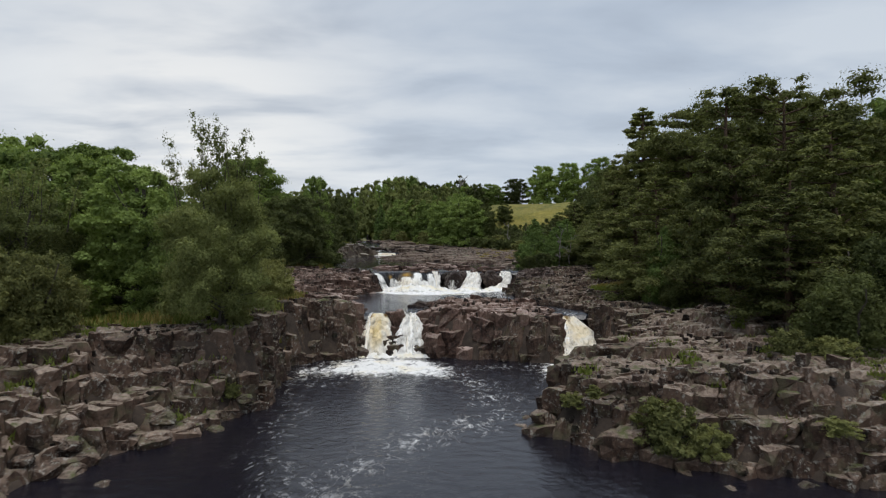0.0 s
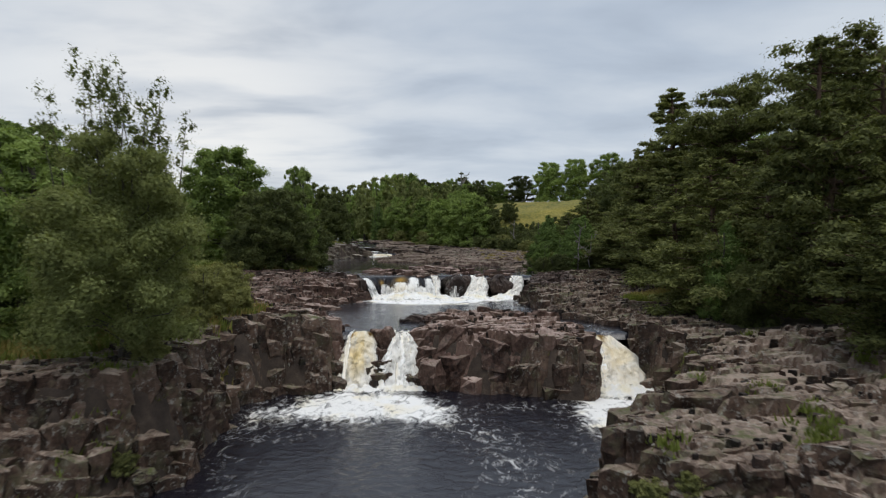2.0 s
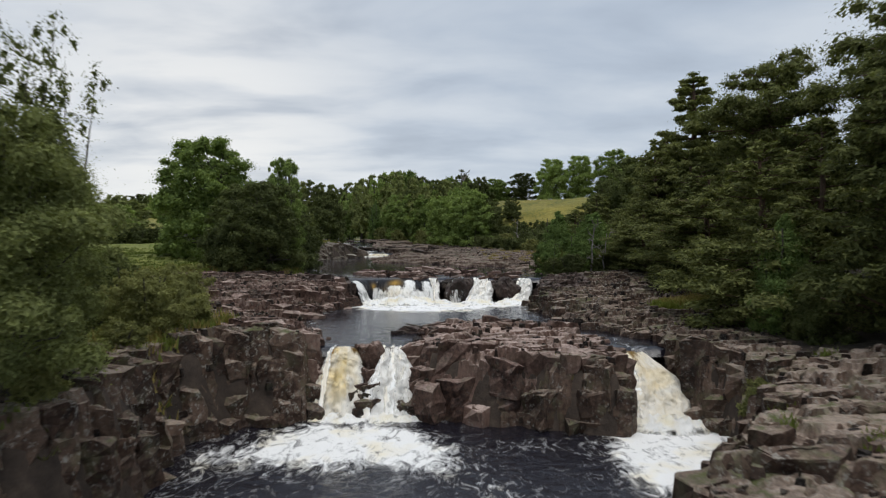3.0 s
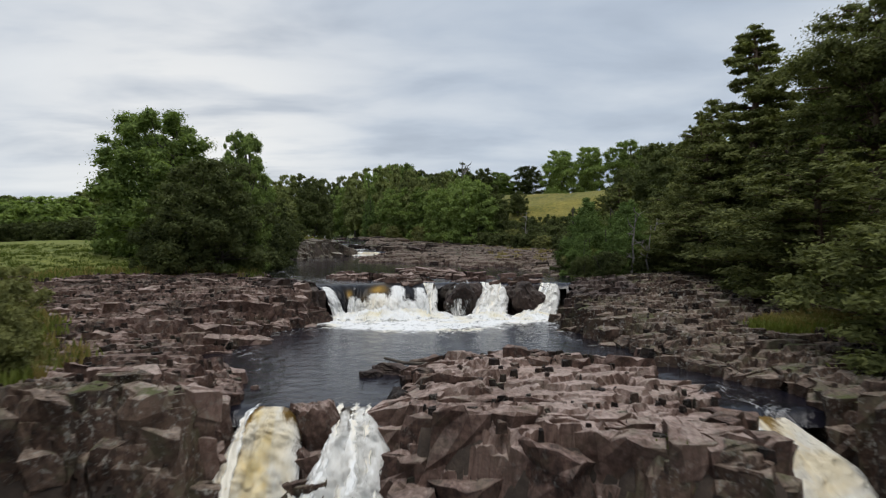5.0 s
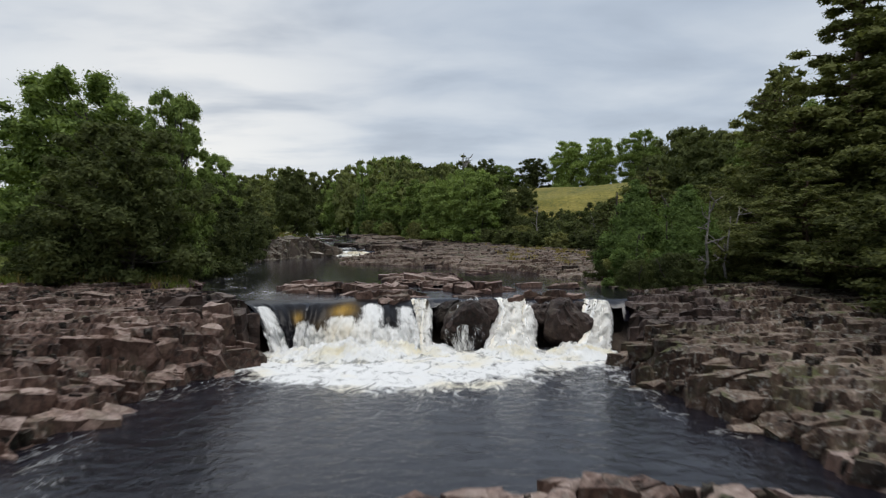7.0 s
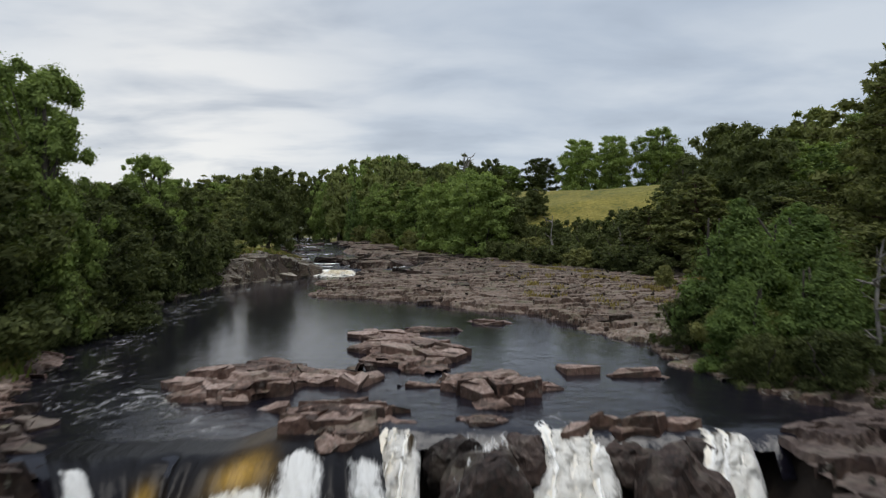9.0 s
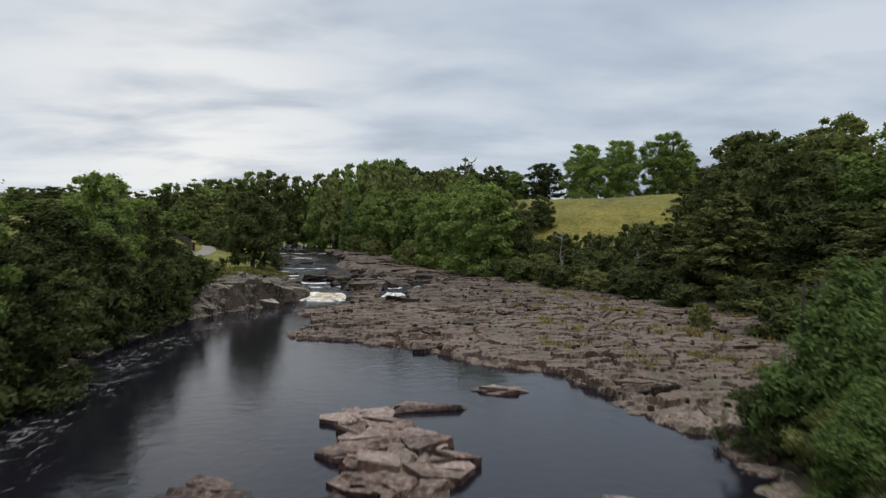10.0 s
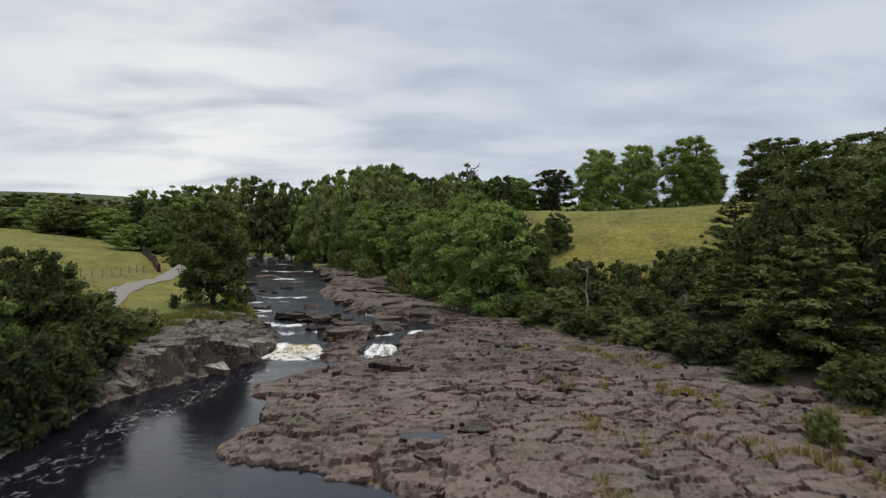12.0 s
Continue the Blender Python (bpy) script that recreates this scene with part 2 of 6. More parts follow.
def spill_material():
    """Peaty water turning white as it falls: dark glass, amber where it is thin, foam in streaks."""
    m, n = material("spilling_water")
    uv = n.add("ShaderNodeAttribute", attribute_name="flow", out="Vector")
    white = n.add("ShaderNodeAttribute", attribute_name="white", out="Fac")
    amber = n.add("ShaderNodeAttribute", attribute_name="amber", out="Fac")
    streak = n.noise(n.scaled(uv, 4.6, 1.7, 1.0), 1.0, 9, 0.76, 0.7)
    lumps = n.noise(n.scaled(uv, 1.6, 0.9, 1.0), 1.0, 5, 0.6, 0.4)
    mixed = n.math("ADD", n.math("MULTIPLY", streak, 0.75), n.math("MULTIPLY", lumps, 0.45))
    foam = n.ramp(n.math("ADD", white, n.math("MULTIPLY", n.math("SUBTRACT", mixed, 0.6), 2.2)), [(0.30, 0.0), (0.70, 1.0)])
    tea = n.math("MULTIPLY", amber, n.ramp(lumps, [(0.35, 0.4), (0.6, 1.0)]))
    snow = n.mix(tea, n.mix(n.ramp(streak, [(0.3, 1.0), (0.55, 0.0)]), (0.88, 0.88, 0.86), (0.72, 0.71, 0.68)), (0.82, 0.64, 0.30))
    glass = n.mix(n.math("MULTIPLY", amber, n.ramp(streak, [(0.35, 0.5), (0.6, 1.0)])), (0.008, 0.0075, 0.009), (0.42, 0.25, 0.045))
    dark = n.principled(glass, 0.30, n.bump(n.noise(n.scaled(uv, 3, 0.6, 1.0), 1.0, 4), 0.4, 0.1), IOR=1.34, Specular_IOR_Level=0.3)
    body = n.principled(snow, 0.6, n.bump(mixed, 0.9, 0.2))
    rim = n.add("ShaderNodeAttribute", attribute_name="rim", out="Fac")
    torn = n.ramp(n.math("ADD", rim, n.math("MULTIPLY", n.math("SUBTRACT", mixed, 0.6), 1.7)), [(0.10, 0.0), (0.26, 1.0)])
    n.end(n.add("ShaderNodeMixShader", torn, n.add("ShaderNodeBsdfTransparent"), n.add("ShaderNodeMixShader", foam, dark, body)))
    return m


SPILL = spill_material()


def splash_material():
    m, n = material("churned_foam")
    f = n.noise(n.pos, 2.2, 8, 0.7, 0.6)
    col = n.ramp(n.noise(n.pos, 0.9, 3), [(0.45, (0.90, 0.90, 0.88)), (0.75, (0.82, 0.74, 0.52))])
    body = n.principled(col, 0.7, n.bump(f, 1.0, 0.2))
    edge = n.add("ShaderNodeAttribute", attribute_name="foam", out="Fac")
    solid = n.ramp(n.math("ADD", edge, n.math("MULTIPLY", n.math("SUBTRACT", f, 0.5), 1.8)), [(0.05, 0.0), (0.35, 1.0)])
    n.end(n.add("ShaderNodeMixShader", solid, n.add("ShaderNodeBsdfTransparent"), body))
    return m


SPLASH = splash_material()


def leaf_material(name, dark, light, back):
    m, n = material(name)
    isl = n.add("ShaderNodeNewGeometry", out="Random Per Island")
    rnd = n.add("ShaderNodeObjectInfo", out="Random")
    obj = n.add("ShaderNodeTexCoord", out="Object")
    clump = n.noise(obj, 0.55, 3)
    f = n.math("ADD", n.math("MULTIPLY", isl, 0.45), n.math("ADD", n.math("MULTIPLY", rnd, 0.42), n.math("MULTIPLY", clump, 0.5)))
    col = n.ramp(f, [(0.25, dark), (0.95, light)])
    a = n.principled(col, 0.75, None, Specular_IOR_Level=0.12)
    t = n.add("ShaderNodeBsdfTranslucent", n.mix(1.0, col, back, "MULTIPLY"))
    n.end(n.add("ShaderNodeMixShader", 0.35, a, t))
    return m


LEAF = leaf_material("broad_leaves", (0.058, 0.090, 0.027), (0.27, 0.345, 0.105), (1.15, 1.2, 0.65))
LEAF_ALDER = leaf_material("alder_leaves", (0.050, 0.084, 0.026), (0.190, 0.262, 0.080), (1.15, 1.2, 0.6))
LEAF_DARK = leaf_material("dark_leaves", (0.036, 0.047, 0.019), (0.130, 0.148, 0.055), (1.1, 1.15, 0.65))
LEAF_MID = leaf_material("birch_leaves", (0.064, 0.078, 0.031), (0.245, 0.272, 0.102), (1.15, 1.15, 0.65))
LEAF_SHRUB = leaf_material("willow_leaves", (0.072, 0.081, 0.031), (0.25, 0.258, 0.098), (1.2, 1.15, 0.65))
NEEDLE = leaf_material("pine_needles", (0.038, 0.047, 0.018), (0.215, 0.228, 0.080), (1.0, 1.05, 0.65))
BLADE = leaf_material("grass_blades", (0.06, 0.085, 0.018), (0.17, 0.20, 0.05), (1.1, 1.1, 0.6))
BLADE_DRY = leaf_material("dry_grass_blades", (0.14, 0.12, 0.035), (0.33, 0.27, 0.10), (1.1, 1.0, 0.7))


def bark_material(name, a, b):
    m, n = material(name)
    f = n.noise(n.scaled(n.pos, 1, 1, 0.25), 7.0, 6, 0.65)
    n.end(n.principled(n.ramp(f, [(0.3, a), (0.7, b)]), 0.9, n.bump(f, 0.8, 0.04)))
    return m


BARK = bark_material("grey_bark", (0.03, 0.024, 0.018), (0.12, 0.10, 0.08))
BARK_PINE = bark_material("pine_bark", (0.035, 0.024, 0.018), (0.16, 0.095, 0.06))
WOOD_DEAD = bark_material("dead_wood", (0.10, 0.09, 0.08), (0.34, 0.31, 0.28))

# ---------------------------------------------------------------- the lie of the land
LOWER, MIDDLE, UPPER = 0.0, 2.75, 4.6
POOL_LOW = [(-16, -40), (-17, 8), (-14.6, 20), (-11.5, 24.2), (-10.1, 26.6), (-9.0, 29.3), (-9.6, 33), (-10.6, 36.8), (-9.2, 39.2), (-5.9, 40.6), (-1.0, 40.6), (1.0, 40.2),
            (5.6, 38.8), (7.8, 38.6), (8.6, 39.6), (11.6, 39.4), (12.2, 37.6), (10.9, 34.4), (8.0, 31.9), (6.6, 29.6), (4.2, 27.0), (4.1, 24.4), (5.4, 23.4), (8.9, 21.1), (12.6, 20.0), (16, 19.0), (21, 14), (24, -40)]
POOL_MID = [(-5.9, 43.3), (-6.9, 46.9), (-9.0, 48.5), (-10.8, 50.2), (-9.3, 51.5), (-8.8, 54.2), (-8.9, 56), (-7.0, 59.3), (-6.6, 62.5), (7.0, 62.5), (6.8, 60.7), (6.6, 57.5), (7.4, 53.4), (8.5, 52.4),
            (7.9, 50.2), (9.4, 48.3), (10.9, 46.2), (11.2, 42.8), (8.9, 42.8), (8.6, 45.0), (7.7, 48.2), (5.3, 49.4), (2.4, 49.3), (-0.7, 48.8), (-1.3, 46.3), (-1.1, 43.3)]
POOL_UP = [(-8.7, 63.1), (-10.9, 66.2), (-12.9, 69.5), (-14.9, 72.9), (-17.4, 74.8), (-18.3, 78.8), (-18.9, 84.7), (-19.2, 93.6), (-19.3, 101.4), (-17.0, 104.4), (-14.2, 109.3), (-13.1, 113.5), (-9.6, 113.7), (-9.3, 111.3), (-6.4, 111.7), (-6.1, 114.4), (-3.6, 114.4), (-4.1, 112.3), (-8.2, 109.3), (-11.2, 104.4), (-9.7, 98.3), (-9.7, 93.2), (-5.0, 91.8), (-2.0, 89.9), (3.4, 85.9), (6.0, 84.4), (7.4, 80.5), (9.4, 75.3), (9.0, 71.9), (10.2, 68.2), (11.6, 66.6), (8.6, 65.2), (-3.8, 65.2), (-4.4, 63.6)]
RIVER = [(-13.1, 114.6), (-14.9, 119.2), (-19.3, 128.0), (-22.7, 135.9), (-30, 155.5), (-40, 184.5), (-47, 203), (-38, 206), (-29, 193.5), (-25, 178.5), (-17.2, 156.5), (-16.0, 142.8), (-8.7, 129.0), (-1.9, 125.6), (1.9, 122.1), (-2.5, 118.2), (-3.7, 115.2), (-6.0, 115.0), (-6.8, 118.2), (-9.7, 118.7), (-9.6, 114.8)]
ROCKY = [(-30, 0), (-28, 26), (-20, 29), (-14.5, 31), (-11.8, 36), (-11.8, 44), (-17, 50), (-26.5, 60), (-26, 68.5), (-20, 69.5), (-14.5, 69.9), (-18.6, 76.8), (-20.1, 88.6), (-21.0, 102.4), (-21.7, 111.3), (-19.3, 122.6), (-18.8, 127.5), (-23.2, 136.9), (-31, 160), (-36, 184), (-19, 184), (-14, 168), (-8, 155), (-3.0, 141), (5.0, 126.0), (10.5, 117.5), (14.9, 113.8), (20.0, 103.4), (25.1, 98.5), (25.1, 93.6), (18.3, 84.7), (12.1, 78.8), (10.4, 74.8), (10.0, 71.9), (12.9, 68.9), (17.5, 68.5), (21, 62), (20, 52), (16.5, 46), (15.5, 39), (19, 34), (23, 27), (26, 19), (27, 0)]
PLATEAU = [(-14, 20, 2.6), (-20, 20, 3.6), (-16, 28, 4.1), (-11.5, 33, 4.2), (-12, 40, 4.1), (-9, 44, 4.0), (-13, 50, 4.2), (-10, 54, 3.9), (-9, 61, 4.9), (-25, 64, 4.9), (-32, 75, 5.0),
           (2, 43, 3.2), (5, 45, 3.05), (7.5, 42, 2.8), (8, 27, 2.6), (11, 31, 2.9), (16, 26, 3.5), (20, 34, 4.6), (13, 42, 3.6), (13, 50, 3.8), (10, 58, 4.1), (20, 56, 4.6), (15, 66, 4.9), (22, 72, 5.2)]
HIGHER = [(-22, 80, 5.55), (-21, 104, 6.5), (-19, 108, 7.0), (-17.5, 114, 7.2), (-17, 118, 7.0), (-24, 125, 6.8), (-45, 130, 8.2), (-60, 160, 8.8), (0, 100, 5.15), (12, 92, 5.35), (14, 108, 5.55), (-4, 125, 5.85), (-45, 100, 7.0), (-34, 86, 6.05), (-5, 140, 6.2), (6, 135, 6.15), (-12, 165, 7.0), (22, 90, 5.75)]


def within(poly, x, y):
    """Signed distance to a closed outline: negative inside."""
    x, y = np.asarray(x, float), np.asarray(y, float)
    best, inside = np.full(x.shape, 1e9), np.zeros(x.shape, bool)
    for (ax, ay), (bx, by) in zip(poly, poly[1:] + poly[:1]):
        ex, ey = bx - ax, by - ay
        k = np.clip(((x - ax) * ex + (y - ay) * ey) / (ex * ex + ey * ey), 0, 1)
        best = np.minimum(best, (x - ax - k * ex) ** 2 + (y - ay - k * ey) ** 2)
        if ey:
            hit = ((ay > y) != (by > y)) & (x < ex * (y - ay) / ey + ax)
            inside ^= hit
    return np.sqrt(best) * np.where(inside, -1, 1)


def smooth(a, b, v):
    k = np.clip((v - a) / (b - a), 0, 1)
    return k * k * (3 - 2 * k)


def wobble(x, y, size, seed):
    """Soft noise in -1..1 made of crossed waves."""
    out = 0
    for i in range(5):
        a = 1.3 * i + seed
        f = (0.7 + 0.43 * i) / size
        out = out + np.sin(f * (x * math.cos(a * 2.1) + y * math.sin(a * 2.1)) * 6.28 + a * 7.7) / (1 + 0.45 * i)
    return out / 2.6


def river_level(y):
    return np.where(y < 114.2, UPPER, 5.05 + np.clip((y - 114.2) / 110, 0, 1.2) * 2.8)


def land(x, y):
    """Height of the land without loose stones."""
    x, y = np.asarray(x, float), np.asarray(y, float)
    num, den = 0, 1e-9
    for px, py, pz in PLATEAU + HIGHER:
        w = 1 / ((x - px) ** 2 + (y - py) ** 2 + 4.0) ** 1.5
        num, den = num + w * pz, den + w
    h = num / den
    # the valley sides and the far country
    h = h + smooth(18, 60, x) * 5.5 * smooth(20, 110, y) + smooth(20, 70, x) * 3
    knoll = 7.0 + 10.8 * smooth(0, 34, (y - 127) * 0.9 + (x - 20) * 0.25) + 0.03 * np.clip(y - 165, 0, 60) + 0.07 * np.clip(x - 32, 0, 60)
    h = h + (knoll - h) * smooth(3, 17, x) * smooth(0, 14, y - 125 + (x - 20) * 0.25) * smooth(330, 240, y)
    h = h + smooth(-35, -110, x) * 7.5 * smooth(110, 190, y) + smooth(240, 420, y) * 8
    far = smooth(700, 2200, np.hypot(x, y))
    h = h + far * (75 + 35 * wobble(x, y, 1500, 2.0))
    h = h + 0.16 * wobble(x, y, 7, 1.0) + 0.08 * wobble(x, y, 2.3, 5.0)
    # banks down to the water
    d = within(POOL_LOW, x, y) + 0.35 * wobble(x, y, 3.1, 3.0)
    slope = 4.0 - 3.2 * smooth(31, 26, y) * smooth(-6, -10, x) - 2.6 * smooth(28.5, 24, y) * smooth(2, 6, x)
    slope = slope * (1 - 0.75 * smooth(6.8, 4.4, x) * smooth(2, 3, x) * smooth(31, 29, y))
    chute = smooth(38, 39.5, y) * (smooth(-6.8, -6.2, x) * smooth(-0.6, -1.2, x) + smooth(7.6, 8.4, x) * smooth(12.0, 11.4, x))
    slope = slope * (1 - chute) + 0.72 * chute
    step = np.maximum(d, 0) * slope
    step = step + 0.28 * (1 - chute) * np.sin(step * 6.28 / 1.1)
    h = np.where(d > 0, np.minimum(h, LOWER + 0.05 + step), np.minimum(h, LOWER - 0.35 + np.maximum(d * 0.6, -1.6)))
    d = within(POOL_MID, x, y) + 0.15 * wobble(x, y, 2.2, 4.0)
    slope = 0.5 + 0.9 * smooth(56, 59, y) * (smooth(-6.6, -8.0, x) + smooth(6.8, 8.0, x))
    h = np.where(d > 0, np.minimum(h, MIDDLE + 0.12 * (y < 60) + d * slope), np.minimum(h, MIDDLE - 0.25 + np.maximum(d * 0.5, -0.8)))
    d = within(POOL_UP, x, y) + 0.2 * wobble(x, y, 2.6, 6.0)
    steep = 0.22 + 2.2 * smooth(-12, -14, x) * smooth(98, 106, y)
    h = np.where(d > 0, np.minimum(h, UPPER + 0.1 + d * steep), np.minimum(h, UPPER - 0.12 + np.maximum(d * 0.4, -0.9)))
    d = within(RIVER, x, y) + 0.4 * wobble(x, y, 3.5, 8.0)
    lev = river_level(y)
    h = np.where(d > 0, np.minimum(h, lev + 0.12 + d * 0.3), np.minimum(h, lev - 0.15 + np.maximum(d * 0.4, -0.7)))
    return h


def mesh_from(name, verts, faces, mats, smooth_shade=False):
    me = bpy.data.meshes.new(name)
    me.from_pydata([tuple(v) for v in verts], [], [tuple(f) for f in faces])
    for mt in mats if isinstance(mats, (list, tuple)) else [mats]:
        me.materials.append(mt)
    if smooth_shade:
        me.polygons.foreach_set("use_smooth", [True] * len(me.polygons))
    return me


def part(name, data, parent, label=""):
    ob = new(name, data)
    ob.parent = parent
    if label:
        tagged(ob, label)
    return ob


def spread(lo, hi, fine_lo, fine_hi, step, grow=1.16):
    mid = list(np.arange(fine_lo, fine_hi + step / 2, step))
    right, left, s = [], [], step
    while (right[-1] if right else fine_hi) < hi:
        s *= grow
        right.append((right[-1] if right else fine_hi) + s)
    s = step
    while (left[-1] if left else fine_lo) > lo:
        s *= grow
        left.append((left[-1] if left else fine_lo) - s)
    return np.array(left[::-1] + mid + right)


def float_layer(me, name, values):
    a = me.attributes.new(name, "FLOAT", "POINT")
    a.data.foreach_set("value", np.asarray(values, np.float32))


gx, gy = spread(-2600, 2600, -34, 34, 0.5), spread(-900, 3600, 4, 150, 0.5)
GX, GY = np.meshgrid(gx, gy)
GZ = land(GX, GY)
rock_d = within(ROCKY, GX, GY)
GZ = np.where(rock_d < -0.2, GZ - 0.4, GZ)
for a, b, c, d in ((-6.6, -0.9, 39.5, 44.5), (8.3, 11.6, 37, 46), (-8.4, 8.6, 61, 65.6)):
    GZ = np.where((GX > a) & (GX < b) & (GY > c) & (GY < d), GZ - 1.0, GZ)
nx, ny = len(gx), len(gy)
idx = np.arange(nx * ny).reshape(ny, nx)
quads = np.stack([idx[:-1, :-1], idx[:-1, 1:], idx[1:, 1:], idx[1:, :-1]], -1).reshape(-1, 4)
gm = bpy.data.meshes.new("ground")
gm.from_pydata(np.stack([GX, GY, GZ], -1).reshape(-1, 3).tolist(), [], quads.tolist())
gm.materials.append(GROUND)
gm.polygons.foreach_set("use_smooth", [True] * len(gm.polygons))
hillside = smooth(0, 8, (GX - 20) * 0.25 + (GY - 128) * 0.9) * (GX > 6) * (GY < 260)
field = smooth(-24, -32, GX) * smooth(112, 122, GY) * (GY < 330)
float_layer(gm, "meadow", np.clip(hillside + field + 0.25, 0, 1).reshape(-1))
under = smooth(9, 12, GX) * smooth(136, 122, GY) * smooth(60, 45, GX) * (GY > 15)
float_layer(gm, "bare", np.clip(smooth(0.6, -0.4, rock_d) + 0.95 * under, 0, 1).reshape(-1))
float_layer(gm, "wooded", (smooth(210, 300, np.hypot(GX, GY)) * (GX < 60)).reshape(-1))
tagged(new("ground", gm), "grassy river bank and rough valley ground", "ground", kind="structure")


# ---------------------------------------------------------------- water
def water(outline, level, label, foam, chop, step=0.35, margin=0.7, lip=None):
    xs, ys = [p[0] for p in outline], [p[1] for p in outline]
    x = np.arange(min(xs) - 1, max(xs) + 1, step)
    y = np.arange(min(ys) - 1, max(ys) + 1, step)
    X, Y = np.meshgrid(x, y)
    D = within(outline, X, Y)
    lev = level(Y) if callable(level) else np.full(X.shape, level)
    brink = lip(X) if lip else np.full(X.shape, -99.0)
    keep = (D < margin) & (Y > brink)
    F, C = foam(X, Y, D), chop(X, Y, D)
    over = np.clip(brink + 0.9 - Y, 0, 0.9)
    Z = lev - 1.15 * over ** 2 + 0.05 * C * wobble(X, Y, 1.9, 3.3)
    num = -np.ones(X.shape, int)
    num[keep] = np.arange(keep.sum())
    q = np.stack([num[:-1, :-1], num[:-1, 1:], num[1:, 1:], num[1:, :-1]], -1).reshape(-1, 4)
    q = q[(q >= 0).all(1)]
    me = bpy.data.meshes.new("water")
    me.from_pydata(np.stack([X[keep], Y[keep], Z[keep]], -1).tolist(), [], q.tolist())
    me.materials.append(WATER)
    me.polygons.foreach_set("use_smooth", [True] * len(me.polygons))
    float_layer(me, "foam", np.clip(F[keep], 0, 1))
    float_layer(me, "chop", C[keep])
    return tagged(new("water", me), label, "water", kind="structure")


def blob(X, Y, x, y, rx, ry, power=1.0):
    return np.exp(-(((X - x) / rx) ** 2 + ((Y - y) / ry) ** 2) * power)


def line(X, Y, pts, width):
    best = np.full(X.shape, 1e9)
    for (ax, ay), (bx, by) in zip(pts[:-1], pts[1:]):
        ex, ey = bx - ax, by - ay
        k = np.clip(((X - ax) * ex + (Y - ay) * ey) / (ex * ex + ey * ey), 0, 1)
        best = np.minimum(best, np.hypot(X - ax - k * ex, Y - ay - k * ey))
    return np.exp(-(best / width) ** 2)


def foam_low(X, Y, D):
    f = 0.88 * blob(X, Y, -4.6, 38.4, 3.8, 3.0) + 0.45 * blob(X, Y, -5.5, 36.0, 5.2, 3.2) + 1.6 * blob(X, Y, 9.9, 37.2, 2.9, 3.6) + 0.55 * blob(X, Y, 8.0, 34.0, 2.6, 4.0)
    f = f + 0.56 * line(X, Y, [(-2, 38), (2, 33), (3, 28), (0, 25), (-2.0, 23.6)], 1.6) + 0.52 * line(X, Y, [(-3.4, 21), (-4.5, 18), (-4, 12)], 1.3) + 0.34 * line(X, Y, [(-9, 36), (-8, 30), (-7.5, 24), (-6, 18)], 1.2)
    return f + 0.55 * blob(X, Y, 3.2, 37.4, 2.2, 0.7)


def foam_mid(X, Y, D):
    f = 1.5 * blob(X, Y, -2.8, 60.3, 5.8, 3.0) + 1.25 * blob(X, Y, 4.6, 61.2, 2.8, 1.5) + 0.5 * blob(X, Y, 0.5, 57.4, 6, 2.6)
    f = f + 0.42 * line(X, Y, [(-8.6, 57), (-8.8, 52.5), (-7, 47)], 0.7) + 0.42 * line(X, Y, [(6.3, 59), (6.4, 55), (7.6, 52.5)], 0.5) + 0.5 * line(X, Y, [(9.3, 46), (10.0, 43.4)], 0.9)
    return f


def foam_up(X, Y, D):
    f = 0.9 * blob(X, Y, -11.4, 112.2, 2.6, 1.7) + 0.9 * blob(X, Y, -4.8, 113, 1.8, 1.2) + 0.46 * line(X, Y, [(-12.5, 108), (-15.6, 99), (-16.2, 88), (-14.6, 78), (-12.4, 71), (-9, 67)], 1.5)
    return f + 0.3 * line(X, Y, [(-9, 68.5), (-6.8, 66.5), (-5.4, 65), (-4.0, 64.2)], 0.5) + 0.3 * line(X, Y, [(3.4, 66.4), (3.2, 65)], 0.8)


def foam_river(X, Y, D):
    f = 0.0
    for y in (119.5, 123, 127.5, 130, 137, 140, 148, 157, 161, 172, 186):
        f = f + 1.25 * np.exp(-((Y - y - 1.2 * wobble(X, Y, 6, y)) / 1.2) ** 2) * np.clip(0.2 + 1.2 * wobble(X, Y, 7, y * 0.37), 0, 1)
    return np.clip(f, 0, 1)


water(POOL_LOW, LOWER, "dark peaty plunge pool with drifting foam", foam_low, lambda X, Y, D: 0.35 + 0.9 * blob(X, Y, 0, 38, 12, 6))
water(POOL_MID, MIDDLE, "dark rippled pool between two waterfalls", foam_mid, lambda X, Y, D: 0.35 + 0.6 * blob(X, Y, 0, 61, 9, 4), lip=lambda X: 42.9 + 0 * X)
water(POOL_UP, UPPER, "calm dark river pool above the falls", foam_up, lambda X, Y, D: 0.05 + 0.4 * blob(X, Y, 0, 66, 12, 4) + 0.5 * blob(X, Y, -9, 115, 6, 4), lip=lambda X: 62.7 + 1.8 * smooth(-5.0, -3.2, X) + 0.1 * wobble(X, X, 2.3, 1.0))
water(RIVER, river_level, "shallow river with small white rapids", foam_river, lambda X, Y, D: 0.8 + 0 * X, 0.6, lip=lambda X: 114.6 + 0 * X)


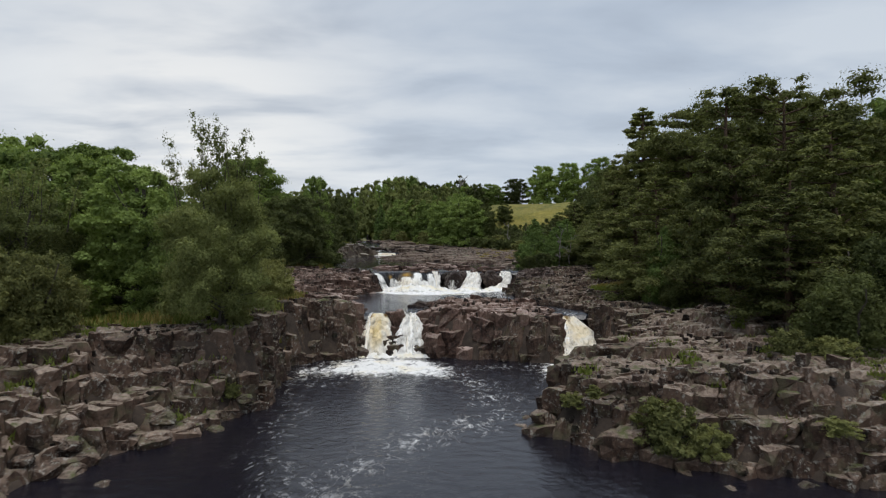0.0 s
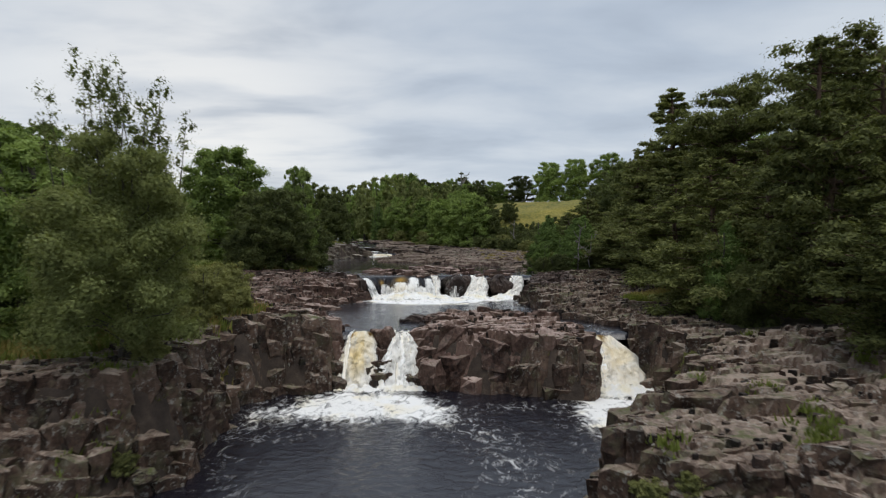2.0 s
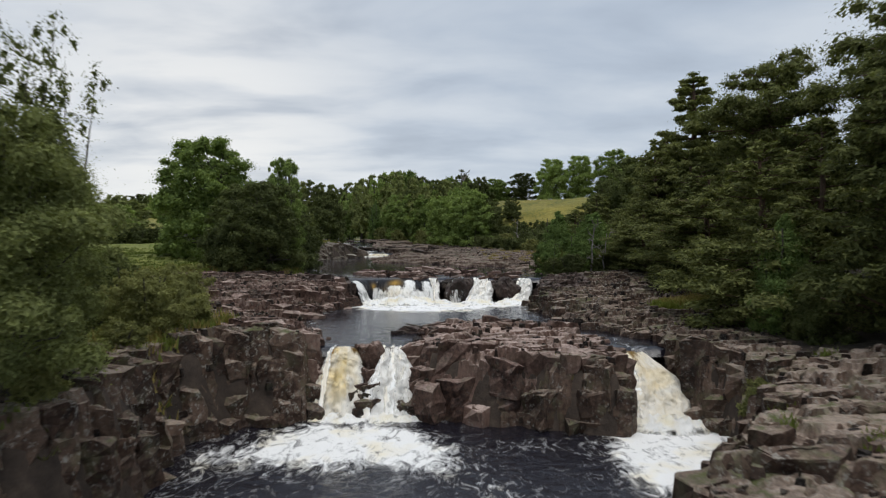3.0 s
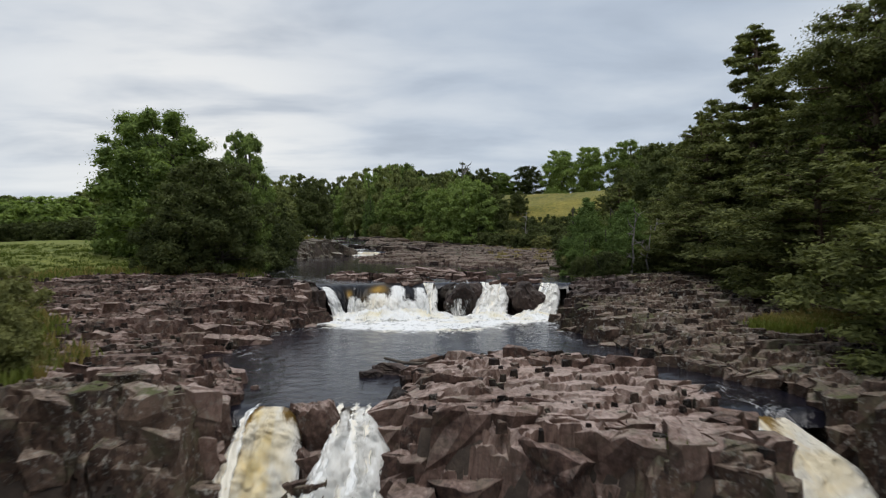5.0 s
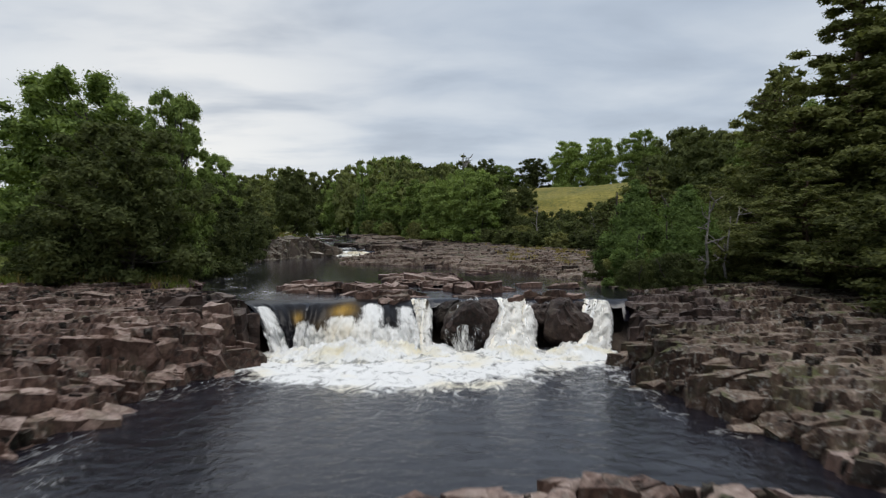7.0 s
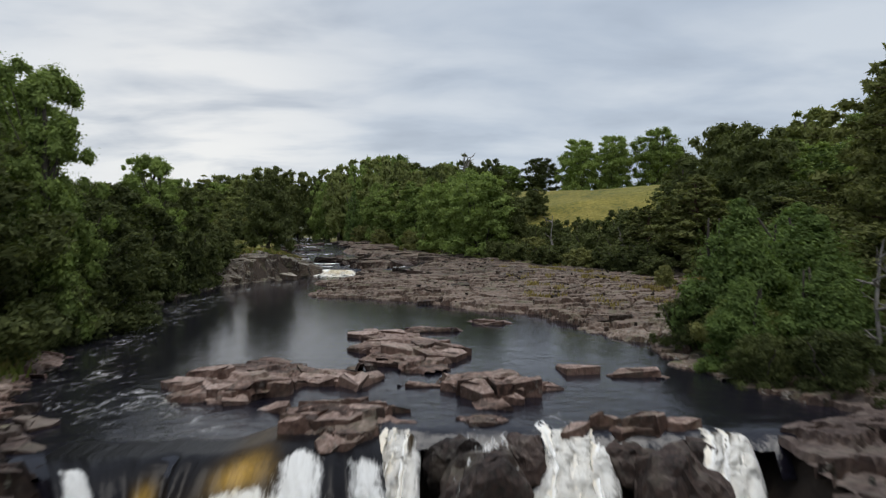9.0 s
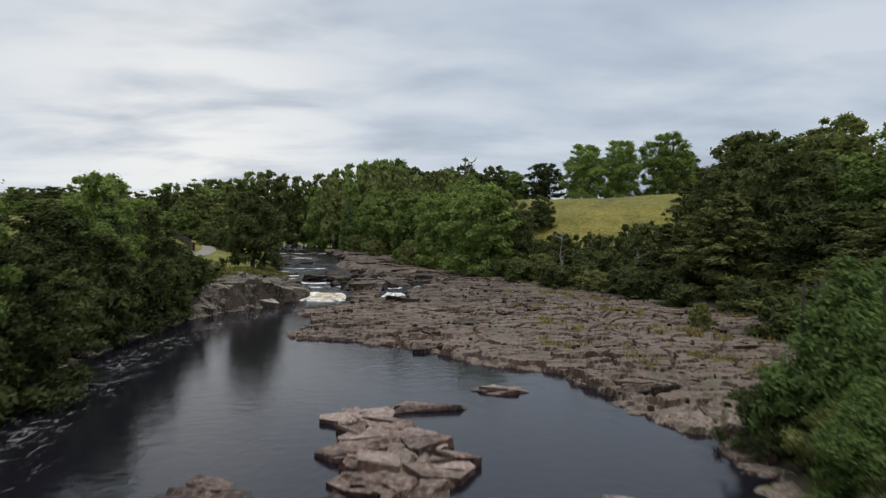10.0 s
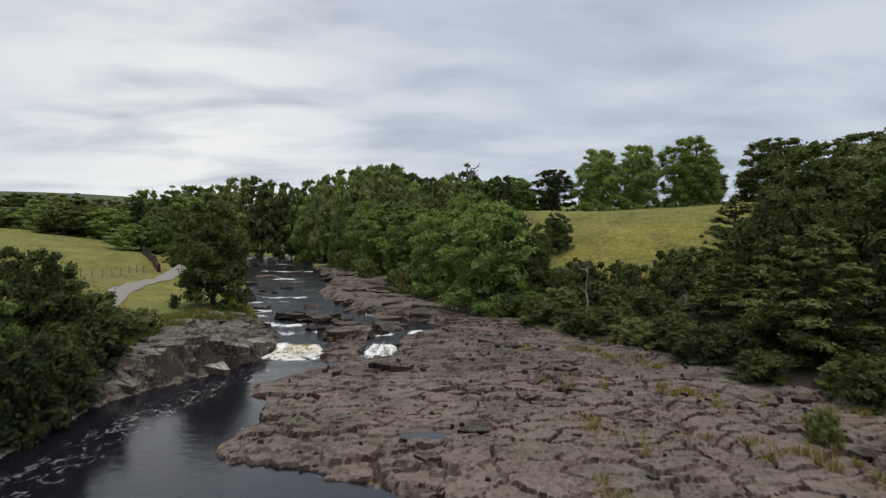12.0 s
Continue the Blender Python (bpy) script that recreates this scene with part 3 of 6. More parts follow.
# ---------------------------------------------------------------- waterfalls
def waterfall(label, mat, path, seed, lift=0.0, name="waterfall", strands=True, mound=1.0):
    """Falling water along path: rows of (centre x, y, z, half width)."""
    rng = np.random.default_rng(seed)
    p = np.array(path, float)
    t = np.linspace(0, len(p) - 1, 30)
    k = np.minimum(t.astype(int), len(p) - 2)
    f = (t - k)[:, None]
    f = f * f * (3 - 2 * f) * 0.5 + f * 0.5
    c = p[k] * (1 - f) + p[k + 1] * f
    root = new(name)
    root.location = (c[15][0], c[15][1], c[-1][2])
    tagged(root, label, "waterfall")
    length = np.concatenate([[0], np.cumsum(np.linalg.norm(np.diff(c[:, :3], axis=0), axis=1))])

    def sheet(nm, w0, w1, out, jag):
        m = max(6, int(np.mean(c[:, 3]) * abs(w1 - w0) * 10))
        u = np.linspace(w0, w1, m)
        verts, flow = [], []
        ph = rng.uniform(0, 9)
        for i, (x, y, z, hw) in enumerate(c):
            fall = i / 29
            for uu in u:
                ripple = math.sin(uu * 9 + ph + 0.6 * math.sin(fall * 5)) * 0.5 + math.sin(uu * 23 + ph * 2 + fall * 3) * 0.3 + rng.normal() * 0.25
                hw2 = hw * (1 + 0.16 * math.sin(fall * 7 + ph + (2 if uu > 0 else 0)) * abs(uu))
                verts.append((x + uu * hw2 + rng.normal() * 0.03, y - (out + jag * ripple) * min(1, fall * 3), z + out * 0.35 + jag * 0.4 * ripple * min(1, fall * 3)))
                flow.append((uu * hw + seed, length[i], (uu - w0) / (w1 - w0)))
        faces = [(i * m + j, i * m + j + 1, (i + 1) * m + j + 1, (i + 1) * m + j) for i in range(29) for j in range(m - 1)]
        me = mesh_from(nm, np.array(verts) - np.array(root.location), faces, mat if nm == "sheet" else FALL_WHITE, True)
        a = me.attributes.new("flow", "FLOAT_VECTOR", "POINT")
        a.data.foreach_set("vector", np.array(flow, np.float32).reshape(-1))
        return part(nm, me, root)

    def body():
        m = max(14, int(np.mean(c[:, 3]) * 26))
        verts, flow, white, amber, rim = [], [], [], [], []
        ph = rng.uniform(0, 9, 4)
        for i in range(60):
            q = i / 59
            k = min(28, int(q * 29))
            x, y, z, hw = c[k] * (1 - (q * 29 - k)) + c[k + 1] * (q * 29 - k)
            run = length[k] + (length[k + 1] - length[k]) * (q * 29 - k)
            for j in range(m):
                u = j / (m - 1) * 2 - 1
                rib = math.sin(u * 5 + ph[0] + q * 4) * 0.35 + math.sin(u * 13 + ph[1] - q * 9) * 0.22 + math.sin(u * 19 * hw + q * 23 + ph[2]) * 0.25 + rng.normal() * 0.28 + 0.5 * math.sin(u * 3.1 * hw + q * 13 + ph[1]) * math.sin(q * 17 + u * 4 + ph[3])
                bulge = (0.10 + 0.20 * q) * rib * min(1, q * 2.2) * (1 - u ** 4) + 0.14 * (1 - u * u) * min(1, q * 3)
                ragged = 1 + 0.10 * math.sin(q * 9 + ph[3] + (2 if u > 0 else 0)) * abs(u)
                verts.append((x + u * hw * ragged * 1.15, y - bulge * 0.8, z + bulge * 0.45 - 0.30 * abs(u) ** 5))
                rim.append(1.3 * min(1.0, (1 - abs(u)) * (2.6 - 1.4 * q)) + 0.5 * (1 - q))
                flow.append((u * hw + seed, run, 0))
                start = 0.30 + 0.12 * math.sin(u * 4 + ph[0]) + 0.06 * math.sin(u * 11 + ph[1])
                white.append(0.95 * min(1, max(0, (q - start + 0.25) / 0.30)) - 0.55 * abs(u) ** 5)
                amber.append((1.0 if seed == 1 and u < 0.25 else 0.6 if mat is FALL_AMBER else 0.12) * max(0, 1 - abs(u) ** 4) * min(1, max(0, 1.6 - abs(q - 0.5) / 0.35)))
        faces = [(i * m + j, (i + 1) * m + j, (i + 1) * m + j + 1, i * m + j + 1) for i in range(59) for j in range(m - 1)]
        me = mesh_from("sheet", np.array(verts) - np.array(root.location), faces, SPILL, True)
        a = me.attributes.new("flow", "FLOAT_VECTOR", "POINT")
        a.data.foreach_set("vector", np.array(flow, np.float32).reshape(-1))
        float_layer(me, "white", white)
        float_layer(me, "amber", amber)
        float_layer(me, "rim", rim)
        part("sheet", me, root)

    if mat is FALL_THIN:
        sheet("sheet", -1, 1, 0.03 + lift, 0.06)
    else:
        body()
    if strands:
        n = 1 if mat is FALL_AMBER else max(3, int(np.mean(c[:, 3]) * 3.2))
        for j in range(n):
            a = -0.95 + 1.9 * j / n + rng.uniform(-0.1, 0.1)
            sheet("strand", a, min(1.08, a + rng.uniform(0.25, 0.6)), 0.07 + lift + 0.12 * rng.random(), 0.10)
    # churned foam at the foot
    x, y, z, hw = c[-1]
    n1, n2 = 26, 14
    verts, faces, edge = [], [], []
    for j in range(n2):
        for i in range(n1):
            u, w = i / (n1 - 1) * 2 - 1, j / (n2 - 1) * 2 - 1
            e = max(0.0, 1 - (u * u + w * w))
            lump = rng.random() * 0.6 + 0.5
            verts.append((x + u * hw * 1.35, y + 0.15 + w * 0.95, z - 0.06 + 0.42 * mound * e ** 0.6 * lump * min(1.0, hw)))
            edge.append(e)
    faces = [(j * n1 + i, j * n1 + i + 1, (j + 1) * n1 + i + 1, (j + 1) * n1 + i) for j in range(n2 - 1) for i in range(n1 - 1)]
    me = mesh_from("splash", np.array(verts) - np.array(root.location), faces, SPLASH, True)
    float_layer(me, "foam", edge)
    part("splash", me, root)
    return root


waterfall("amber and white waterfall pouring between dark rocks", FALL_AMBER, [(-5.0, 44.2, 2.74, 0.75), (-5.0, 43.4, 2.70, 0.75), (-4.95, 42.7, 2.25, 0.85), (-4.9, 41.7, 1.2, 1.1), (-4.85, 40.7, -0.1, 1.35)], 1)
waterfall("thin white water down the edge of the cliff", FALL_THIN, [(-5.75, 44.0, 2.72, 0.15), (-5.75, 43.3, 2.6, 0.2), (-5.85, 42.6, 1.9, 0.28), (-5.95, 41.8, 0.9, 0.34), (-6.0, 41.0, -0.1, 0.38)], 5, strands=False)
waterfall("broken white waterfall beside a dark rock", FALL_WHITE, [(-2.5, 44.2, 2.74, 0.6), (-2.5, 43.4, 2.70, 0.62), (-2.45, 42.7, 2.25, 0.8), (-2.4, 41.7, 1.2, 1.15), (-2.35, 40.7, -0.1, 1.4)], 2)
waterfall("thin trickle of white water down dark rock", FALL_THIN, [(-1.2, 44.2, 2.70, 0.2), (-1.05, 43.3, 2.6, 0.28), (-1.0, 42.6, 2.0, 0.35), (-0.95, 41.8, 0.9, 0.4), (-0.95, 41.0, -0.1, 0.4)], 3, strands=False)
waterfall("creamy white waterfall rushing down a side channel", FALL_AMBER, [(9.65, 44.4, 2.70, 0.75), (9.7, 43.3, 2.5, 0.75), (10.1, 42.1, 1.8, 1.1), (10.05, 40.7, 0.85, 1.25), (9.95, 39.3, -0.1, 1.6)], 4, mound=1.9)


def broad_fall():
    """The wide smooth fall: dark water bending over a curved ledge, with white streaks and one amber tongue."""
    rng = np.random.default_rng(31)
    root = new("waterfall")
    root.location = (-5.5, 62.5, 2.7)
    tagged(root, "wide smooth dark waterfall breaking into white with amber tongue", "waterfall")
    xs, qs = np.arange(-8.5, -1.35, 0.06), np.linspace(-0.7, 1.0, 84)
    X, Q = np.meshgrid(xs, qs)
    lip = 63.7 + 1.5 * smooth(-4.9, -2.8, X) - 0.2 * smooth(-6.5, -8.4, X) + 0.26 * wobble(X, 0.3 * Q, 1.9, 2.0)
    reach = 2.2 + 1.2 * smooth(-5.0, -2.8, X)
    QC = np.maximum(Q, 0)
    drop = QC ** (2.1 + 0.5 * wobble(X, X, 1.4, 7.0))
    rib = wobble(X + 0.5 * Q, 0.25 * Q, 0.55, 3.0) * 0.5 + wobble(X, Q * 0.6, 0.25, 6.0) * 0.25
    churn = wobble(X + 0.7 * wobble(X, 2.0 * Q, 1.1, 3.0), 1.6 * Q, 0.9, 8.0) + 0.6 * wobble(X, 1.3 * Q, 0.4, 5.0) + 0.35 * rng.normal(0, 1, X.shape)
    VY = lip - reach * Q - 0.16 * rib * smooth(0.4, 0.9, QC) - 0.20 * churn * smooth(0.5, 0.85, QC)
    VZ = 4.62 - 0.30 * smooth(-0.35, -0.7, Q) - 1.98 * drop + 0.12 * rib * smooth(0.4, 0.9, QC) + 0.10 * churn * smooth(0.5, 0.85, QC)
    VX = X + 1.9 * smooth(-4.9, -8.3, X) * QC + 0.7 * smooth(-4.2, -2.0, X) * QC
    VX = VX + rng.normal(0, 0.012, X.shape)
    left = np.exp(-((X + 7.95) / (0.26 + 0.35 * QC)) ** 2) * smooth(0.01, 0.07, drop)
    plume = smooth(0.34, 0.62, drop + 0.16 * wobble(X, X, 1.3, 4.0) - 0.30 * np.exp(-((X + 7.1) / 0.6) ** 2)) + smooth(0.22, 0.42, drop) * np.exp(-((X + 5.9) / 0.5) ** 2)
    tongue = smooth(0.14, 0.34, drop) * np.exp(-((X + 4.2) / 0.7) ** 2)
    slant = np.exp(-((X + 2.95 + 0.3 * QC) / (0.24 + 0.5 * QC)) ** 2) * smooth(0.01, 0.10, drop)
    last = np.exp(-((X + 1.75) / (0.26 + 0.3 * QC)) ** 2) * smooth(0.03, 0.15, drop)
    W = np.clip(np.maximum.reduce([left, plume, tongue, slant, last]), 0, 1)
    A = np.exp(-((X + 4.1) / 0.4) ** 2 - ((drop - 0.15) / 0.10) ** 2) + 0.8 * np.exp(-((X + 6.2) / 0.26) ** 2 - ((drop - 0.27) / 0.1) ** 2) + 0.35 * np.exp(-((X + 4.2) / 0.9) ** 2 - ((drop - 0.55) / 0.25) ** 2)
    num = np.arange(X.size).reshape(X.shape)
    q = np.stack([num[:-1, :-1], num[1:, :-1], num[1:, 1:], num[:-1, 1:]], -1).reshape(-1, 4)
    me = mesh_from("sheet", np.stack([VX, VY, VZ], -1).reshape(-1, 3) - np.array(root.location), q.tolist(), SPILL, True)
    a = me.attributes.new("flow", "FLOAT_VECTOR", "POINT")
    a.data.foreach_set("vector", np.stack([X, 2.5 * Q, 0 * X], -1).astype(np.float32).reshape(-1))
    float_layer(me, "white", (1.15 * W - 0.15).reshape(-1))
    float_layer(me, "amber", np.clip(A, 0, 1).reshape(-1))
    float_layer(me, "rim", np.full(X.size, 2.0))
    part("sheet", me, root)
    # spray heaped along the foot
    for x0, x1, yy, tall in ((-6.8, -4.4, 61.8, 0.55), (-5.2, -2.2, 61.5, 0.80), (-3.4, -0.6, 62.1, 0.65), (-1.2, 0.6, 62.6, 0.35), (2.2, 4.0, 62.0, 0.4), (4.6, 7.0, 61.9, 0.45)):
        U, V = np.meshgrid(np.linspace(-1, 1, 60), np.linspace(-1, 1, 26))
        e = np.clip(1 - U ** 2 * 0.9 - V ** 2, 0, 1)
        S = np.stack([(x0 + x1) / 2 + U * (x1 - x0) * 0.70, yy + V * 1.6, MIDDLE - 0.08 + tall * e ** 1.2 * (0.7 + 0.3 * wobble(U * 3, V * 3, 1.2, yy) + rng.uniform(0, 0.22, U.shape))], -1)
        num = np.arange(U.size).reshape(U.shape)
        q = np.stack([num[:-1, :-1], num[:-1, 1:], num[1:, 1:], num[1:, :-1]], -1).reshape(-1, 4)
        me = mesh_from("splash", S.reshape(-1, 3) - np.array(root.location), q.tolist(), SPLASH, True)
        float_layer(me, "foam", e.reshape(-1))
        part("splash", me, root)


broad_fall()
waterfall("white curtain of falling water", FALL_WHITE, [(-0.85, 66.0, 4.52, 0.42), (-0.85, 65.2, 4.55, 0.45), (-0.9, 64.5, 4.15, 0.5), (-1.05, 63.5, 3.3, 0.75), (-1.2, 62.2, 2.7, 1.1)], 7)
waterfall("lacy thin water over a dark rock face", FALL_THIN, [(1.2, 65.2, 4.92, 0.9), (1.2, 64.4, 4.85, 1.0), (1.2, 63.2, 4.2, 1.1), (1.2, 62.7, 3.3, 1.2), (1.2, 62.5, 2.65, 1.2)], 8, strands=False, mound=0.2)
waterfall("white waterfall between two boulders", FALL_WHITE, [(3.6, 66.4, 4.52, 1.0), (3.5, 65.4, 4.55, 0.95), (3.4, 64.6, 4.15, 0.85), (3.2, 63.5, 3.3, 0.95), (3.0, 62.1, 2.7, 1.2)], 9)
waterfall("slanting white waterfall beside the bank", FALL_WHITE, [(7.4, 65.9, 4.52, 0.62), (7.3, 65.1, 4.55, 0.62), (6.95, 64.4, 4.05, 0.72), (6.5, 63.4, 3.3, 0.95), (5.9, 62.1, 2.7, 1.25)], 10)
waterfall("low amber and white cascade across the river", FALL_AMBER, [(-11.4, 115.8, 5.04, 1.8), (-11.4, 114.8, 5.02, 1.8), (-11.4, 114.1, 4.9, 1.9), (-11.4, 113.2, 4.72, 2.0), (-11.4, 112.0, 4.57, 2.3)], 11, mound=0.4)
waterfall("small white cascade beside the rock slab", FALL_WHITE, [(-4.6, 116.2, 5.06, 1.0), (-4.7, 115.4, 5.02, 1.1), (-4.7, 114.8, 4.85, 1.2), (-4.8, 114.2, 4.7, 1.2), (-4.8, 113.6, 4.57, 1.3)], 12, mound=0.35)

# ---------------------------------------------------------------- trees
def tube(verts, faces, pts, radii, sides=6):
    base = len(verts)
    for i, (p, r) in enumerate(zip(pts, radii)):
        d = np.array(pts[min(i + 1, len(pts) - 1)]) - np.array(pts[max(i - 1, 0)])
        d = d / (np.linalg.norm(d) + 1e-9)
        a = np.cross(d, (0.31, 0.95, 0.05))
        a /= np.linalg.norm(a)
        b = np.cross(d, a)
        for k in range(sides):
            w = 6.2832 * k / sides
            verts.append(np.array(p) + r * (math.cos(w) * a + math.sin(w) * b))
    for i in range(len(pts) - 1):
        for k in range(sides):
            m = (k + 1) % sides
            faces.append((base + i * sides + k, base + i * sides + m, base + (i + 1) * sides + m, base + (i + 1) * sides + k))


def bent(rng, a, b, n, sway):
    a, b = np.array(a, float), np.array(b, float)
    pts = [a + (b - a) * i / n for i in range(n + 1)]
    L = np.linalg.norm(b - a)
    for i in range(1, n):
        pts[i] = pts[i] + rng.normal(0, sway * L, 3)
    return pts


def leaves(rng, centres, radii, squash, count, size, long=1.6, up=0.35, droop=0.0):
    """Leaf sprays in clumps: each a folded pair of triangles."""
    c = np.array(centres)
    r = np.array(radii)
    pick = rng.choice(len(c), count, p=r ** 2 / (r ** 2).sum())
    d = rng.normal(size=(count, 3))
    d /= np.linalg.norm(d, axis=1)[:, None]
    rad = np.clip(np.abs(rng.normal(0.62, 0.36, count)), 0, 1.45)
    p = c[pick] + d * (r[pick] * rad)[:, None] * (1, 1, squash)
    nrm = d * (1, 1, 0.8) + rng.normal(0, 0.55, (count, 3)) + (0, 0, up)
    nrm /= np.linalg.norm(nrm, axis=1)[:, None]
    t = np.cross(nrm, rng.normal(size=(count, 3)))
    t[:, 2] -= droop
    t /= np.linalg.norm(t, axis=1)[:, None]
    b = np.cross(nrm, t)
    s = (size * rng.uniform(0.6, 1.4, count) * np.clip(1.75 - 1.05 * rad, 0.45, 2))[:, None]
    v = np.stack([p - t * s * long * 0.45 - b * s * 0.4, p + t * s * long * 0.6, p - t * s * long * 0.3 + b * s * 0.5], 1).reshape(-1, 3)
    f = np.arange(count * 3).reshape(-1, 3)
    return v, f


def fast_mesh(name, v, f, mat):
    me = bpy.data.meshes.new(name)
    me.vertices.add(len(v))
    me.vertices.foreach_set("co", np.asarray(v, np.float32).reshape(-1))
    me.loops.add(len(f) * 3)
    me.loops.foreach_set("vertex_index", np.asarray(f, np.int32).reshape(-1))
    me.polygons.add(len(f))
    me.polygons.foreach_set("loop_start", np.arange(0, len(f) * 3, 3, dtype=np.int32))
    me.materials.append(mat)
    me.update(calc_edges=True)
    return me


def broad_tree(seed, radius, height, skirt, count, size, leaf, bark, name="tree", clumps=46, open_top=0.0, droop=0.0, stems=1, twigs=4, limbs=0, taper=0.0):
    """A broadleaf tree, unit-sized in metres: trunk and limbs, and a crown of leafy clumps from skirt to height."""
    rng = np.random.default_rng(seed)
    root = new(name)
    tv, tf, cen, rad, wisp, own = [], [], [], [], [], []
    mid = (height + skirt) / 2
    for k in range(clumps):
        u = rng.uniform(-1.0, 1.0)
        w = rng.uniform(0, 6.2832)
        shell = rng.uniform(0.30, 0.92) ** 0.7
        wide = math.sqrt(max(0.05, 1 - ((0.88 if u > 0 else 0.5) * u) ** 2)) * (1 - 0.12 * u - taper * max(0.0, 0.5 + 0.5 * u)) * (1 + 0.18 * math.sin(2 * w + seed) + 0.12 * math.sin(5 * w + 2 * seed))
        cen.append((radius * shell * wide * math.cos(w), radius * shell * wide * math.sin(w), mid + u * (height - skirt) * 0.48))
        rad.append(radius * rng.uniform(0.11, 0.27) * (1 - 0.25 * max(0, u)))
    for k in range(int(open_top)):
        w = rng.uniform(0, 6.2832)
        s = rng.uniform(0.05, 0.9) * radius
        up = height * rng.uniform(1.02, 1.30) - 0.08 * height * (s / radius)
        foot = np.array((s * 0.8 * math.cos(w), s * 0.8 * math.sin(w), height * 0.72))
        tip = np.array((s * math.cos(w) + rng.normal(0, 0.3), s * math.sin(w) + rng.normal(0, 0.3), up))
        tube(tv, tf, bent(rng, foot, tip, 3, 0.03), [0.05, 0.035, 0.02, 0.008], 4)
        for m in range(9):
            wisp.append(tuple(foot + (tip - foot) * (0.3 + 0.72 * m / 8) + rng.normal(0, 0.26, 3)))
    twigs_from = clumps
    for k in (0.30, 0.5, 0.7):
        cen.append((0, 0, skirt + k * (height - skirt)))
        rad.append(radius * (0.72 if k < 0.6 else 0.6))
    for s in range(stems):
        foot = (rng.normal(0, 0.25) * (stems > 1), rng.normal(0, 0.25) * (stems > 1), -0.4)
        head = (rng.normal(0, 0.12 * radius) * (1 + stems), rng.normal(0, 0.12 * radius) * (1 + stems), height * 0.88)
        pts = bent(rng, foot, head, 6, 0.02)
        r0 = height * 0.024 / math.sqrt(stems)
        tube(tv, tf, pts, [r0 * (1.25 - i / 6) + 0.02 for i in range(7)], 7)
        for k in range(s, twigs_from, stems):
            c = np.array(cen[k])
            if k % twigs and k < clumps:
                continue
            i = int(np.clip((c[2] * 0.72) / (height * 0.88) * 6, 1, 5))
            lv, lf = (tv, tf) if len(own) >= limbs else ([], [])
            if lv is not tv:
                own.append((lv, lf))
            tube(lv, lf, bent(rng, pts[i], c, 3, 0.05), [r0 * 0.34 * (1 - j / 3.2) + 0.006 for j in range(4)], 4)
    trunk = part("trunk", mesh_from("trunk", tv, tf, bark, True), root)
    for lv, lf in own:
        part("limb", mesh_from("limb", lv, lf, bark, True), trunk)
    v, f = leaves(rng, cen, rad, 0.72, count, size, droop=droop)
    part("crown", fast_mesh("crown", v, f, leaf), root)
    if wisp:
        v, f = leaves(rng, wisp, [0.42] * len(wisp), 1.3, 34 * len(wisp), 0.09)
        part("top_sprays", fast_mesh("top_sprays", v, f, leaf), root)
    return root


def pine_tree(seed, radius, height, skirt, count, size, flat=False, name="pine_tree", sparse=False, layers=14):
    rng = np.random.default_rng(seed)
    root = new(name)
    tv, tf, cen, rad, own = [], [], [], [], []
    pts = bent(rng, (0, 0, -0.4), (rng.normal(0, 0.4), rng.normal(0, 0.4), height * 0.97), 8, 0.008)
    r0 = height * 0.018
    tube(tv, tf, pts, [r0 * (1.15 - i / 8) + 0.03 for i in range(9)], 7)
    z = skirt
    while z < height * 0.985:
        k = (z - skirt) / (height - skirt)
        if flat:
            reach = radius * (0.55 + 0.6 * math.sin(min(1, k * 1.15) * 2.4)) * (1 if k < 0.85 else 0.75)
        else:
            reach = radius * (1.0 - k) ** 0.65 * (0.75 + 0.25 * min(1, k * 5)) + 0.35
        for j in range(rng.integers(4, 7)):
            w = rng.uniform(0, 6.2832)
            L = reach * rng.uniform(0.65, 1.12)
            rise = L * rng.uniform(-0.12, 0.38)
            i = int(np.clip(z / (height * 0.97) * 8, 0, 7))
            foot = np.array(pts[i]) + (np.array(pts[i + 1]) - np.array(pts[i])) * (z / (height * 0.97) * 8 - i)
            tip = foot + (L * math.cos(w), L * math.sin(w), rise)
            limb = bent(rng, foot, tip, 3, 0.04)
            lv, lf = ([], []) if not sparse and len(own) < 8 and k > 0.15 and j == 0 else (tv, tf)
            if lv is not tv:
                own.append((lv, lf))
            tube(lv, lf, limb, [r0 * 0.34 * (1 - m / 3.4) * (1 - 0.6 * k) + 0.015 for m in range(4)], 4)
            for s in (0.4, 0.7, 1.0):
                if s * L < 0.5 and k < 0.9:
                    continue
                c = foot + (tip - foot) * s
                side = rng.normal(0, 0.14 * L, 2) * s
                cen.append((c[0] + side[0], c[1] + side[1], c[2] + 0.12 * L * s * rng.random()))
                rad.append(max(0.3, L * rng.uniform(0.20, 0.32) * (0.75 + 0.35 * s)))
        z += rng.uniform(0.35, 0.85) * height / (7 if sparse else layers)
    cen.append((pts[-1][0], pts[-1][1], height))
    rad.append(0.4)
    trunk = part("trunk", mesh_from("trunk", tv, tf, BARK_PINE, True), root)
    for lv, lf in own:
        part("limb", mesh_from("limb", lv, lf, BARK_PINE, True), trunk)
    v, f = leaves(rng, cen, rad, 0.5, count, size, long=1.9, up=0.7)
    part("crown", fast_mesh("crown", v, f, NEEDLE), root)
    return root


def ground_z(x, y):
    return float(land(np.array([x]), np.array([y]))[0])


